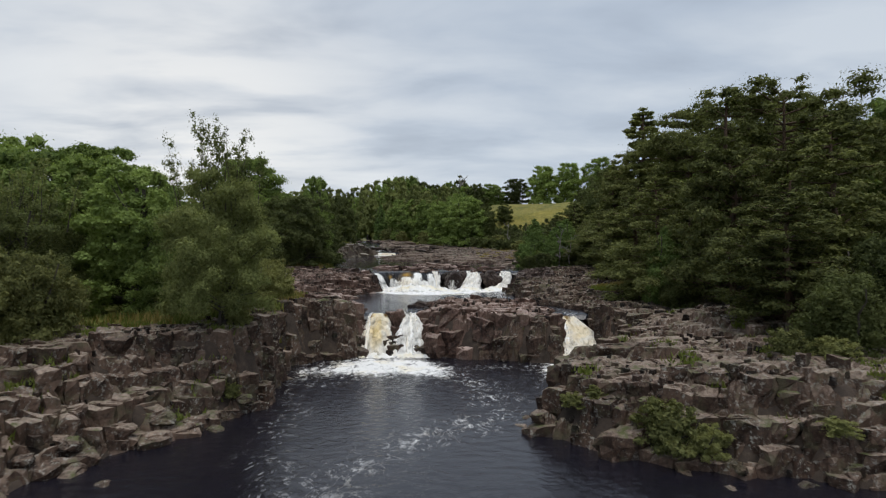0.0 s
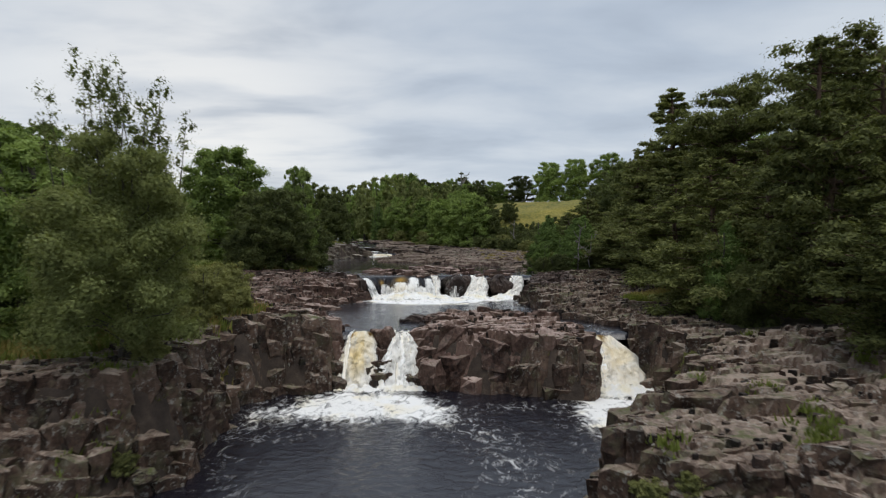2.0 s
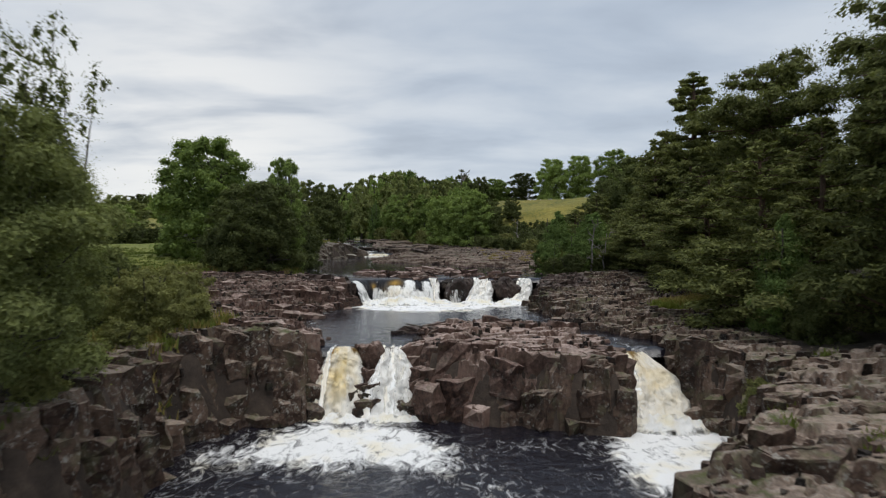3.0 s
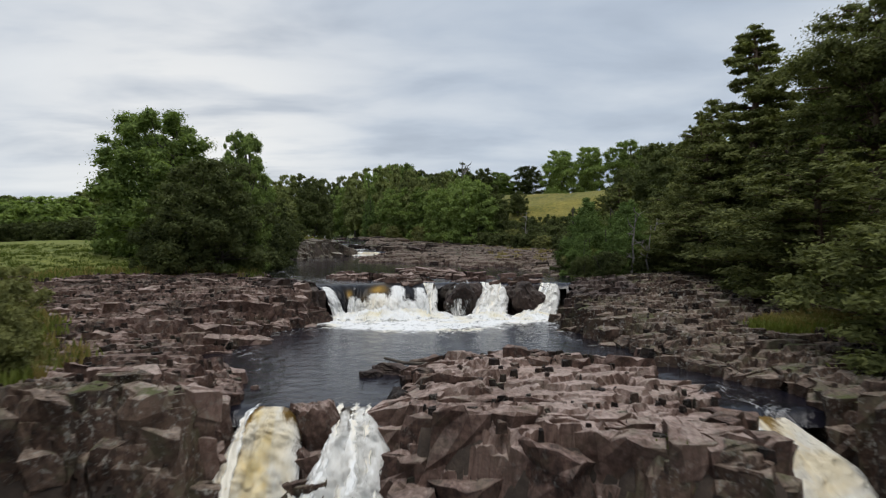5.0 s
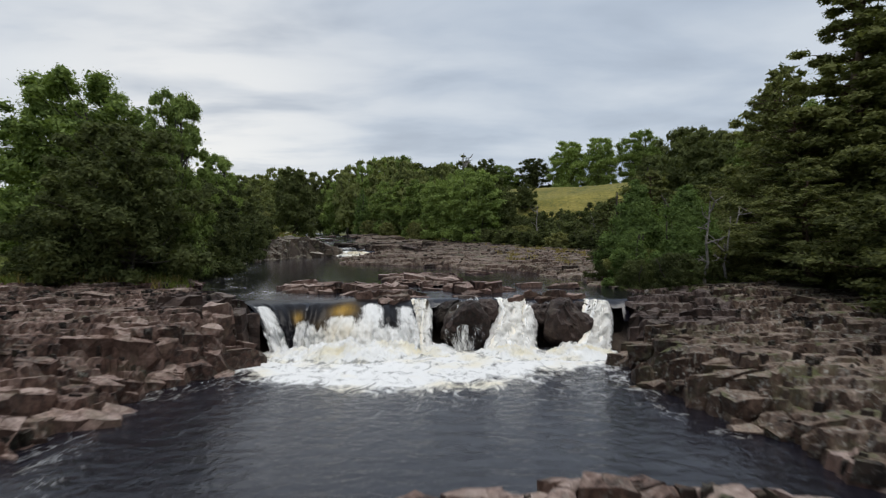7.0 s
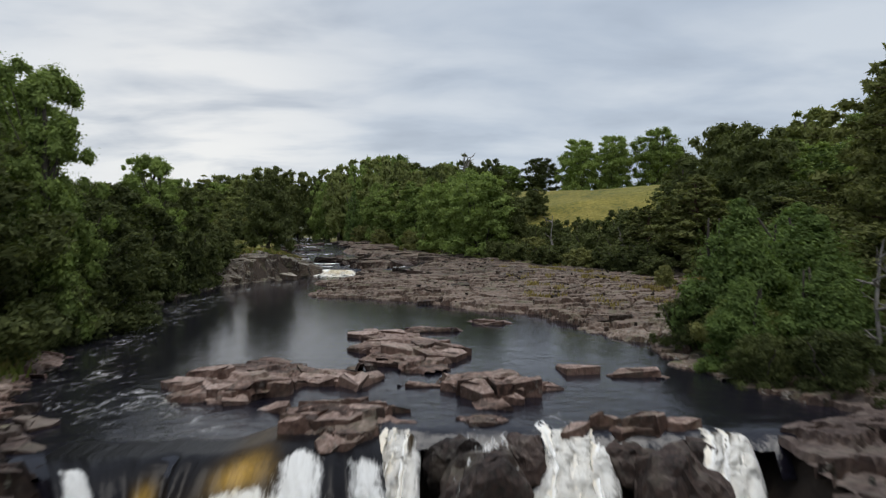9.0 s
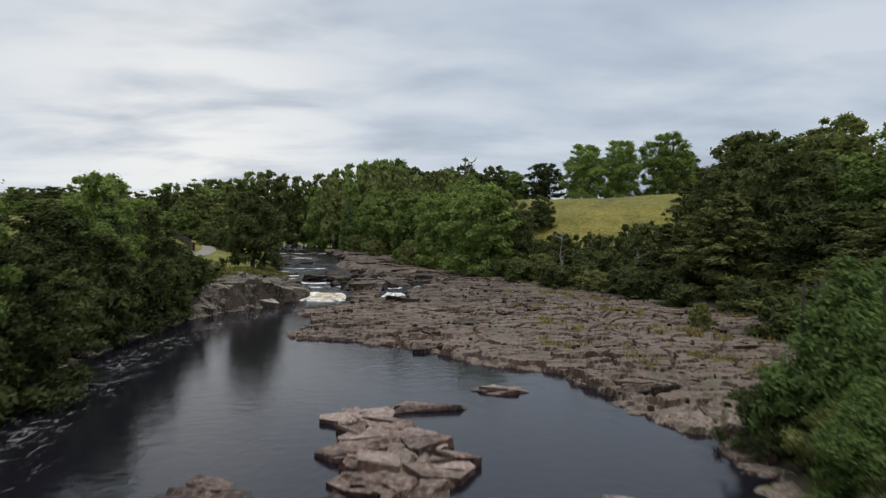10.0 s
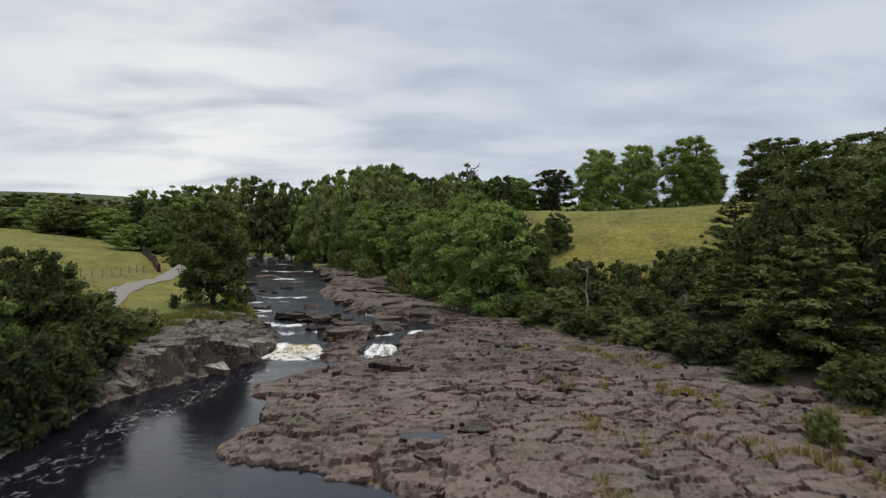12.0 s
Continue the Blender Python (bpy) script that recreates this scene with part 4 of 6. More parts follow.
STOCK = {
    "birchy": broad_tree(1, 4.4, 9.5, 0.9, 120000, 0.092, LEAF_MID, BARK, open_top=20, stems=3, clumps=150, limbs=6),
    "round": broad_tree(2, 5.0, 12.0, 0.1, 46000, 0.205, LEAF, BARK, clumps=190, limbs=6),
    "round_b": broad_tree(3, 4.6, 11.0, 0.1, 42000, 0.20, LEAF_DARK, BARK, clumps=190, limbs=6),
    "tall": broad_tree(4, 4.0, 14.0, 0.5, 42000, 0.21, LEAF, BARK, clumps=190, limbs=6),
    "alder": broad_tree(5, 2.7, 7.0, 0.1, 30000, 0.14, LEAF_ALDER, BARK, stems=3, clumps=130, limbs=6, taper=0.75),
    "shrub": broad_tree(6, 2.6, 3.6, 0.0, 24000, 0.10, LEAF_SHRUB, BARK, name="shrub", stems=4, clumps=100),
    "shrub_b": broad_tree(7, 2.8, 4.2, 0.0, 22000, 0.115, LEAF_DARK, BARK, name="shrub", stems=4, clumps=100),
    "round_m": broad_tree(12, 5.0, 12.0, 0.4, 17000, 0.29, LEAF, BARK, clumps=170, twigs=12),
    "round_bm": broad_tree(13, 4.6, 11.0, 0.2, 17000, 0.28, LEAF_DARK, BARK, clumps=170, twigs=12),
    "tall_m": broad_tree(14, 4.0, 14.0, 0.6, 17000, 0.29, LEAF, BARK, clumps=170, twigs=12),
    "shrub_m": broad_tree(16, 2.6, 3.6, 0.0, 6000, 0.24, LEAF_SHRUB, BARK, name="shrub", stems=4, clumps=60, twigs=12),
    "shrub_bm": broad_tree(17, 2.8, 4.2, 0.0, 6000, 0.25, LEAF_DARK, BARK, name="shrub", stems=4, clumps=60, twigs=12),
    "dome": broad_tree(18, 5.0, 12.0, -1.0, 34000, 0.21, LEAF, BARK, clumps=240, twigs=14),
    "dome_b": broad_tree(19, 5.0, 12.0, -1.0, 34000, 0.21, LEAF_DARK, BARK, clumps=240, twigs=14),
    "far": broad_tree(8, 5.0, 12.0, 0.4, 6600, 0.42, LEAF, BARK, clumps=130, twigs=30),
    "far_b": broad_tree(9, 4.6, 12.0, 0.4, 6600, 0.42, LEAF_MID, BARK, clumps=130, twigs=30),
    "far_c": broad_tree(10, 4.2, 13.0, 0.6, 6600, 0.42, LEAF_DARK, BARK, clumps=130, twigs=30),
    "pine": pine_tree(21, 4.6, 14.0, 0.4, 38000, 0.15),
    "pine_b": pine_tree(22, 4.0, 15.0, 0.6, 38000, 0.15),
    "pine_m": pine_tree(26, 4.6, 14.0, 0.4, 13000, 0.26),
    "scots": pine_tree(23, 4.6, 16.0, 7.0, 48000, 0.14, flat=True, layers=20),
    "spruce": pine_tree(24, 2.6, 16.0, 2.0, 60000, 0.14, layers=26),
    "farpine": pine_tree(25, 3.8, 14.0, 2.0, 6600, 0.42, sparse=True),
}
for kind, ob in STOCK.items():
    ob.name = "pine_tree" if kind in ("pine", "pine_b", "pine_m", "scots", "spruce", "farpine") else "shrub" if "shrub" in kind else "tree"
USED = set()
LABELS = {
    "birchy": ("bushy birch with airy top growing on the cliff", "tree"), "round": ("full round-crowned broadleaf tree on the river bank", "tree"), "round_b": ("dark dense broadleaf tree beside the river", "tree"),
    "tall": ("tall broadleaf tree with uneven green crown", "tree"), "alder": ("bright green young alder at the water's edge", "tree"), "shrub": ("grey-green willow shrub on the bank", "shrub"),
    "shrub_b": ("dark green bush on the rocky bank", "shrub"), "far": ("dark broadleaf tree in the distant wood", "tree"), "far_b": ("green broadleaf tree in the distant wood", "tree"), "far_c": ("tall dark tree in the distant wood", "tree"),
    "pine": ("dark green pine with branches down to the ground", "pine tree"), "pine_b": ("tall dark green pine above the rock shelf", "pine tree"), "scots": ("flat-topped pine with bare reddish trunk", "pine tree"),
    "spruce": ("slim dark conifer rising above the pines", "pine tree"), "farpine": ("distant dark conifer in the wood", "pine tree")}
LABELS["dome"] = ("dense bright green domed tree on the hill crest", "tree")
LABELS["dome_b"] = ("dense dark domed tree on the hill crest", "tree")
FAR_TWIN = {"round": "round_m", "round_b": "round_bm", "tall": "tall_m", "shrub": "shrub_m", "shrub_b": "shrub_bm", "pine": "pine_m", "pine_b": "pine_m"}
for kind, twin in FAR_TWIN.items():
    LABELS.setdefault(twin, LABELS[kind])
HEIGHT = {"dome": 12.0, "dome_b": 12.0, "birchy": 9.5, "round": 12.0, "round_b": 11.0, "tall": 14.0, "alder": 7.0, "shrub": 3.6, "shrub_b": 4.2, "far": 12.0, "far_b": 12.0, "far_c": 13.0, "pine": 14.0, "pine_b": 15.0, "scots": 16.0, "spruce": 16.0, "farpine": 14.0}
WIDTH = {"dome": 5.0, "dome_b": 5.0, "birchy": 4.4, "round": 5.0, "round_b": 4.6, "tall": 4.0, "alder": 2.7, "shrub": 2.6, "shrub_b": 2.8, "far": 5.0, "far_b": 4.6, "far_c": 4.2, "pine": 4.6, "pine_b": 4.0, "scots": 4.6, "spruce": 2.6, "farpine": 3.8}
for kind, twin in FAR_TWIN.items():
    HEIGHT.setdefault(twin, HEIGHT[kind])
    WIDTH.setdefault(twin, WIDTH[kind])
turns = np.random.default_rng(77)


def plant(kind, x, y, top, wide=None):
    """Stand a tree of a kind at (x, y), its top at height top and, if given, its crown that wide (half)."""
    if y > 97 or abs(x) > 33 or (x > 25 and kind in ("pine", "pine_b") and y > 42):
        kind = FAR_TWIN.get(kind, kind)
    if y > 75 and kind in ("shrub", "shrub_b"):
        kind = FAR_TWIN[kind]
    z = ground_z(x, y) - 0.1
    s = max(0.15, (top - z) / HEIGHT[kind])
    w = (wide / WIDTH[kind]) if wide else s
    src = STOCK[kind]
    m = pose(x, y, z, 0, 0, turns.uniform(0, 360))
    if kind in USED:
        ob = copy_thing(src, m)
    else:
        ob = src
        ob.matrix_basis = m
        USED.add(kind)
    ob.scale = (w, w, s)
    label, cat = LABELS[kind]
    return tagged(ob, label, cat, group=LABELS[kind][1] + "s along the river")


NEAR = [
    ("birchy", -12.0, 30.2, 12.4, 3.3), ("shrub", -19.5, 26.5, 8.0, 2.2), ("shrub", -21.5, 25.5, 8.4, 2.8), ("birchy", -24.0, 32, 11.0, 3.6), ("shrub", -25.5, 25, 8.6, 3.0), ("shrub", -13.0, 39.6, 7.0, 1.9), ("shrub", -13.2, 43.4, 7.0, 1.8), ("shrub_b", -16.0, 42, 7.4, 2.2),
    ("round", -22, 42, 13.0, 4.6), ("tall", -29, 48, 16.5, 4.4), ("round", -35, 44, 15.5, 5.2), ("round", -28, 38, 13, 4.6), ("shrub_b", -18.5, 37, 9.0, 3.0), ("tall", -19.5, 35, 13.2, 3.0), ("round", -40, 52, 18, 5), ("round", -31.5, 43, 15.4, 4.6), ("tall", -25.0, 40, 14.6, 3.4), ("round", -16.4, 34.2, 10.6, 2.4),
    ("round", -29.6, 85, 20.4, 6.6), ("round_b", -17.6, 70.6, 13.6, 3.9), ("tall", -17.2, 75.4, 16.6, 2.3), ("round_b", -22.4, 78, 14.0, 4.0), ("shrub_b", -21.5, 70.5, 9.0, 2.6), ("round_b", -18.0, 80, 11.0, 3.6), ("shrub_b", -17.0, 76.5, 8.2, 2.6), ("round_b", -22.5, 90, 12.5, 4.0), ("shrub_b", -21.5, 95, 9.5, 3.0), ("tall", -21.6, 93, 15.0, 2.5), ("round_b", -23.2, 100.5, 13.4, 2.8), ("shrub", -25.2, 106.5, 11.2, 2.4), ("shrub_b", -22.4, 103, 10.6, 2.8), ("shrub_b", -23.5, 106, 10.4, 3.0), ("shrub", -26.0, 110, 9.4, 2.6), ("shrub", -22.2, 110, 8.6, 1.8), ("round_b", -29, 101, 13.4, 3.6), ("shrub_b", -27, 97, 10.5, 3.5),
    ("shrub_b", -19.6, 82.5, 9.0, 2.4), ("shrub_b", -20.2, 86.5, 9.4, 2.6), ("shrub_b", -20.4, 90.5, 9.8, 2.6), ("shrub_b", -20.2, 95, 9.8, 2.4), ("shrub_b", -20.4, 99, 9.6, 2.4), ("shrub_b", -20.8, 103, 9.6, 2.2), ("shrub_b", -18.6, 78.4, 8.6, 2.4), ("shrub_b", -17.4, 74.0, 8.0, 2.2),
    ("round_bm", -22.4, 124.5, 17.0, 3.9),
    ("pine_b", 19.6, 37.6, 18.6, 3.8), ("pine", 17.6, 45.5, 13.6, 4.4), ("pine", 19.2, 55.5, 12.6, 4.6), ("pine", 23.5, 33.5, 15.5, 4.6), ("scots", 25.5, 42, 19.4, 4.6), ("pine", 22.5, 49, 15.5, 4.6), ("scots", 27.6, 63, 22.2, 4.8), ("pine", 19.0, 31.0, 12.0, 3.8), ("shrub_b", 18.6, 25.6, 7.0, 2.2), ("shrub_b", 21.5, 27.0, 8.6, 2.8), ("spruce", 27.0, 74.7, 25.6, 4.4), ("pine", 25.0, 80.5, 19.5, 4.2), ("pine_b", 29.5, 86, 21.5, 4.4), ("scots", 34, 55, 21.4, 4.4), ("pine_b", 31, 47, 18.6, 4.6), ("pine_b", 36, 40, 19.0, 4.6), ("tall", 37, 50, 20.6, 4.6), ("pine", 28, 28, 16.0, 5.0), ("pine", 22, 62, 14.5, 5.0), ("pine", 22.8, 75, 15.5, 5.0), ("pine_b", 29, 70, 18.0, 4.4), ("pine", 19.2, 68.5, 10.5, 3.6), ("pine", 27, 78, 16.5, 5.0), ("alder", 17.0, 43.0, 9.5, 2.0),
    ("alder", 12.0, 73.6, 10.9, 2.4), ("alder", 13.6, 70.6, 8.8, 1.9), ("alder", 15.4, 74.5, 10.6, 2.6), ("shrub_b", 10.6, 74.6, 6.8, 1.5), ("alder", 10.9, 71.2, 8.0, 1.5), ("shrub_b", 10.7, 69.6, 6.2, 1.1), ("shrub_b", 12.2, 68.2, 6.6, 1.4), ("shrub", 11.6, 72.4, 7.0, 1.5), ("alder", 17, 78, 11, 3), ("shrub", 16.5, 72, 7.0, 2.2), ("shrub", 16.9, 93.2, 7.0, 0.9),
    ("pine", 26.0, 106, 15.0, 4.6), ("pine", 23.0, 113, 12.4, 4.2), ("round_b", 30.5, 119, 18.5, 4.8), ("round_b", 33, 110, 20.5, 5), ("round_b", 37, 124, 23.5, 5.4), ("pine", 34, 135, 18.6, 4.4), ("round_b", 30, 100, 14, 4.6), ("pine", 25, 88, 13.0, 5.0), ("tall", 45, 121, 21.0, 5.2), ("round", 38, 105, 18, 5.2), ("tall", 36, 92, 18, 5), ("round_b", 42, 132, 21, 5.4), ("pine_b", 50, 128, 24, 5), ("round", 54, 118, 26, 6), ("pine", 33, 84, 18, 5), ("pine_b", 40, 76, 21, 5), ("tall", 44, 98, 22, 5),
    ("shrub_b", 9.5, 121.5, 8.2, 2.2), ("shrub_b", 12.6, 117.6, 8.0, 2.4), ("shrub", 15.6, 113.6, 7.6, 2.0), ("shrub_b", 18.8, 108, 7.6, 2.2), ("shrub_b", 20.0, 103.5, 7.4, 2.0), ("shrub_b", 7.0, 125, 8.4, 1.8), ("shrub", 23.5, 100, 7.5, 2.0), ("shrub_b", 18.5, 113, 8.0, 2.6), ("shrub_b", 15.5, 119, 8.0, 2.8), ("shrub", 12.5, 127, 8.6, 3.0), ("shrub_b", 17, 127, 9.6, 3.2), ("shrub_b", 22, 118, 9.0, 2.8), ("shrub_b", 24, 112, 9.0, 3.0), ("shrub_b", 27.5, 120, 10.5, 3.2),
    ("round", 5.4, 130, 17.6, 5.6), ("round", 0.2, 139, 17.0, 4.4), ("round_b", 9.8, 132.5, 15.4, 3.6), ("tall", -4.0, 150, 18.0, 4.6), ("round", 4, 148, 19.6, 4.6), ("shrub", -4.5, 143.5, 9.4, 2.2), ("round_b", 15.9, 146, 16.9, 2.3), ("alder", -19.6, 178, 18.4, 3.0), ("shrub", -16.6, 172, 10.4, 2.6), ("tall", -9, 163, 19.0, 4.4), ("round", -13, 172, 19.6, 4.4), ("shrub", -11.5, 158, 9.6, 2.2),
    ("dome", 33.7, 190, 31.8, 6.0), ("dome", 42.4, 191, 33.0, 5.6), ("dome", 52.4, 189, 34.4, 6.4), ("dome_b", 70.5, 189, 34.4, 8.0), ("dome_b", 25.5, 198, 28.4, 5.0), ("dome_b", 61, 200, 32, 5.6), ("dome", 17, 200, 26.6, 5.6), ("dome_b", 82, 178, 34, 7.5)]
for row in NEAR:
    plant(*row)

# the woods behind
wood = np.random.default_rng(5)
RIDGE_X = [-112, -95, -82, -71, -61, -53, -42, -35.5, -27, -21, -15, -5.6, 0, 6.6, 12, 19]
RIDGE_Z = [22.0, 22.4, 22.0, 22.8, 24.6, 26.2, 27.2, 24.8, 26.8, 28.8, 31.2, 28.4, 27.5, 30.6, 25.4, 26.6]
FAR_KINDS = ("far", "far_b", "far_c", "far_b", "farpine", "far_c")


def thicket(kinds, x, y, top, wide):
    """A wood tree, kept out of the river and the field."""
    if within(RIVER, x, y) < 2.0 and y < 198:
        return
    if top - ground_z(x, y) > 3:
        plant(kinds[int(wood.integers(len(kinds)))], x, y, top, wide)


x = -112.0
while x < 20:
    thicket(FAR_KINDS, x, 205 + wood.uniform(-2, 3), float(np.interp(x, RIDGE_X, RIDGE_Z)) + wood.uniform(-1.6, 0.3), wood.uniform(4.2, 6.2))
    x += wood.uniform(2.8, 5.0)
x = -110.0
while x < 16:
    thicket(FAR_KINDS[:4], x, 196 + wood.uniform(-3, 3), float(np.interp(x, RIDGE_X, RIDGE_Z)) - wood.uniform(2.5, 5.5), wood.uniform(4.2, 6.0))
    x += wood.uniform(3.2, 6.0)
for i in range(16):
    thicket(FAR_KINDS[:4], wood.uniform(-60, -36), wood.uniform(172, 190), wood.uniform(14, 19), wood.uniform(3.2, 4.6))
for i in range(15):
    thicket(FAR_KINDS[:4], wood.uniform(-9, 13), wood.uniform(158, 190), wood.uniform(18, 23.5), wood.uniform(3.8, 5.2))
for i in range(8):
    thicket(("shrub_m", "shrub_bm"), wood.uniform(-46, -38), wood.uniform(158, 172), wood.uniform(11, 13), wood.uniform(2.2, 3.2))
for i in range(18):
    x, y = wood.uniform(45, 110), wood.uniform(60, 150)
    if x > 45 + max(0, y - 130) * 0.8:
        plant(("far", "far_b", "farpine")[int(wood.integers(3))], x, y, ground_z(x, y) + wood.uniform(11, 16), wood.uniform(4.4, 6))
for i in range(26):
    x, y = wood.uniform(-110, -42), wood.uniform(108, 124)
    plant(("far", "far_b", "far_c")[int(wood.integers(3))], x, y, ground_z(x, y) + wood.uniform(5, 8) * (1 if x < -56 else 0.45), wood.uniform(3.6, 5) * (1 if x < -56 else 0.6))
for i in range(16):
    x, y = wood.uniform(-70, -26), wood.uniform(18, 56)
    if x < -32:
        plant(("far", "far_b", "far_c")[int(wood.integers(3))], x, y, ground_z(x, y) + wood.uniform(9, 13), wood.uniform(4.4, 5.6))
for i in range(14):
    x, y = wood.uniform(42, 75), wood.uniform(15, 60)
    plant(("far", "farpine")[int(wood.integers(2))], x, y, ground_z(x, y) + wood.uniform(11, 15), wood.uniform(4.4, 5.6))

# ---------------------------------------------------------------- boulders
def boulder(label, x, y, z, size, mat, seed, name="boulder", group="boulders by the water"):
    """One angular boulder, size in half metres along x, y and z, standing with its foot at z."""
    rng = np.random.default_rng(seed)
    bm = bmesh.new()
    bmesh.ops.create_icosphere(bm, subdivisions=4, radius=1.0)
    cuts = [(Vector(rng.normal(size=3)).normalized(), rng.uniform(0.55, 0.88)) for _ in range(11)] + [(Vector((0, 0, 1)), 0.8)]
    for v in bm.verts:
        co = v.co.copy()
        for n, d in cuts:
            over = co.dot(n) - d
            if over > 0:
                co -= n * over * 0.92
        co += noise.noise_vector(co * 1.7 + Vector((seed, 0, 0))) * 0.15 + noise.noise_vector(co * 4.5 + Vector((0, seed, 0))) * 0.09 + noise.noise_vector(co * 11 + Vector((0, seed, 0))) * 0.035
        v.co = Vector((co.x * size[0], co.y * size[1], co.z * size[2]))
    me = bpy.data.meshes.new(name)
    bm.to_mesh(me)
    bm.free()
    me.materials.append(mat)
    ob = new(name, me)
    ob.location = (x, y, z + size[2] * 0.7)
    ob.rotation_euler = (rng.normal(0, 0.1), rng.normal(0, 0.1), rng.uniform(0, 6.28))
    return tagged(ob, label, "rock", group)


for i, (x, y, z, s) in enumerate([(1.2, 63.7, 2.7, (1.35, 1.1, 1.37)), (0.4, 64.8, 3.3, (0.7, 0.9, 0.84)), (2.2, 64.7, 3.3, (0.7, 0.8, 0.89)), (5.5, 63.8, 2.5, (1.3, 1.2, 1.52)), (4.8, 65.0, 3.4, (0.8, 0.8, 0.73)), (6.4, 65.0, 3.4, (0.7, 0.8, 0.73)), (-9.9, 62.4, 2.9, (0.8, 1.0, 1.16)), (-3.2, 66.4, 3.9, (0.5, 0.5, 0.53))]):
    boulder("wet black boulder standing in the upper falls", x, y, z, s, ROCK_WET, 100 + i)
for i, (x, y, z, s) in enumerate([(-3.65, 43.5, 0.6, (0.62, 1.0, 1.75)), (-3.55, 42.6, -0.3, (0.55, 0.8, 1.5)), (-1.0, 44.3, 1.3, (0.5, 0.9, 1.15)), (-6.5, 43.4, 0.5, (0.6, 1.0, 1.5))]):
    boulder("wet dark boulder splitting the lower falls", x, y, z, s, ROCK, 120 + i)

for i, (x, y, z, s) in enumerate([(-8.7, 118.4, 4.5, (1.7, 1.4, 1.0)), (-6.9, 119.6, 4.6, (1.5, 1.2, 0.85)), (-4.7, 121.8, 4.8, (1.8, 1.1, 0.7)), (-11.8, 121.5, 4.9, (1.3, 0.8, 0.5)), (-1.9, 47.9, 2.5, (0.8, 0.45, 0.42)), (-2.6, 47.5, 2.5, (0.5, 0.35, 0.3)), (-1.3, 44.2, 2.3, (0.5, 0.5, 0.6))]):
    boulder("dark wet rock standing in the current", x, y, z, s, ROCK_WET, 140 + i)
for i, (x, y, r) in enumerate([(-12.4, 24.6, 0.75), (-13.2, 23.2, 0.5), (-12.9, 22.4, 0.42), (-14.4, 21.6, 0.6), (-13.8, 20.6, 0.7), (-15.2, 20.2, 0.5), (-12.2, 19.8, 0.55), (-11.6, 23.4, 0.35), (-10.5, 25.4, 0.6), (-9.8, 27.6, 0.5),
                               (9.0, 20.7, 0.5), (10.2, 19.4, 0.45), (11.4, 19.6, 0.4), (13.0, 19.7, 0.55), (14.6, 19.0, 0.4), (12.2, 18.9, 0.35), (15.8, 18.4, 0.5), (10.9, 20.3, 0.3), (4.0, 27.2, 0.55), (3.6, 26.0, 0.5), (4.4, 25.2, 0.6)]):
    z = max(ground_z(x, y), -0.35)
    boulder("grey lichened boulder at the water's edge", x, y, z - 0.15 * r, (r, r * 0.8, r * 0.62), ROCK_LICHEN, 200 + i)

# bushes and tufts rooted in the rock
for x, y, top, w in [(8.8, 22.0, 2.3, 1.3), (10.0, 21.4, 1.7, 1.0), (5.8, 24.6, 1.9, 0.7), (6.6, 24.2, 1.5, 0.6), (15.5, 25.2, 4.6, 0.9), (17.0, 24.2, 4.4, 1.0), (11.9, 36.0, 3.0, 0.8), (-11.0, 30.2, 5.2, 0.8), (-10.4, 27.4, 1.6, 0.5), (-12.0, 36.0, 5.2, 0.9), (-12.2, 42.4, 5.4, 1.1), (14.6, 20.6, 1.2, 0.8), (17.4, 20.4, 1.4, 1.0), (-13.0, 33.8, 5.4, 1.0)]:
    ob = plant("shrub_m", x, y, top, w)
    tagged(ob, "small green bush rooted in a rock crevice", "bush", group="bushes on the rocks")
for x, y, top, w in [(13, 131, 10.5, 2.6), (16.5, 133, 11.5, 2.8), (20, 129, 11.5, 2.8), (23.5, 126, 11.5, 3.0), (19, 122, 9.6, 2.6), (26, 130, 13, 3.2), (29, 124, 12.5, 3.0), (11.5, 138, 10.5, 2.8), (-19.4, 75.0, 6.6, 1.4), (-20.6, 98, 8.0, 2.2), (-20.8, 91, 8.2, 2.2), (-20.4, 86, 8.0, 2.2), (-22, 108, 8.6, 2.2), (14.8, 70.4, 6.4, 1.2), (12.6, 70.8, 6.2, 1.2), (19.5, 71, 8.0, 2.2), (21.5, 66, 8.5, 2.4), (21.0, 57.5, 7.6, 2.0), (19.5, 49, 7.5, 2.0), (17.4, 41, 7.0, 1.8), (20.5, 90, 8.0, 2.2), (22.8, 98, 8.4, 2.4), (20.5, 108, 8.4, 2.4), (10.0, 133, 8.4, 2.2), (7.0, 138, 8.6, 2.4), (14, 136, 10, 3)]:
    plant("shrub_b" if y < 60 else "shrub_bm", x, y, top, w)
for i in range(15):
    x = -84 + 3.0 * i
    ob = plant("shrub_b", x, 104 + 0.4 * math.sin(i), ground_z(x, 104) + 2.8, 2.2)
    tagged(ob, "dense clipped hedge bush beyond the lawn", "hedge", group="hedge")


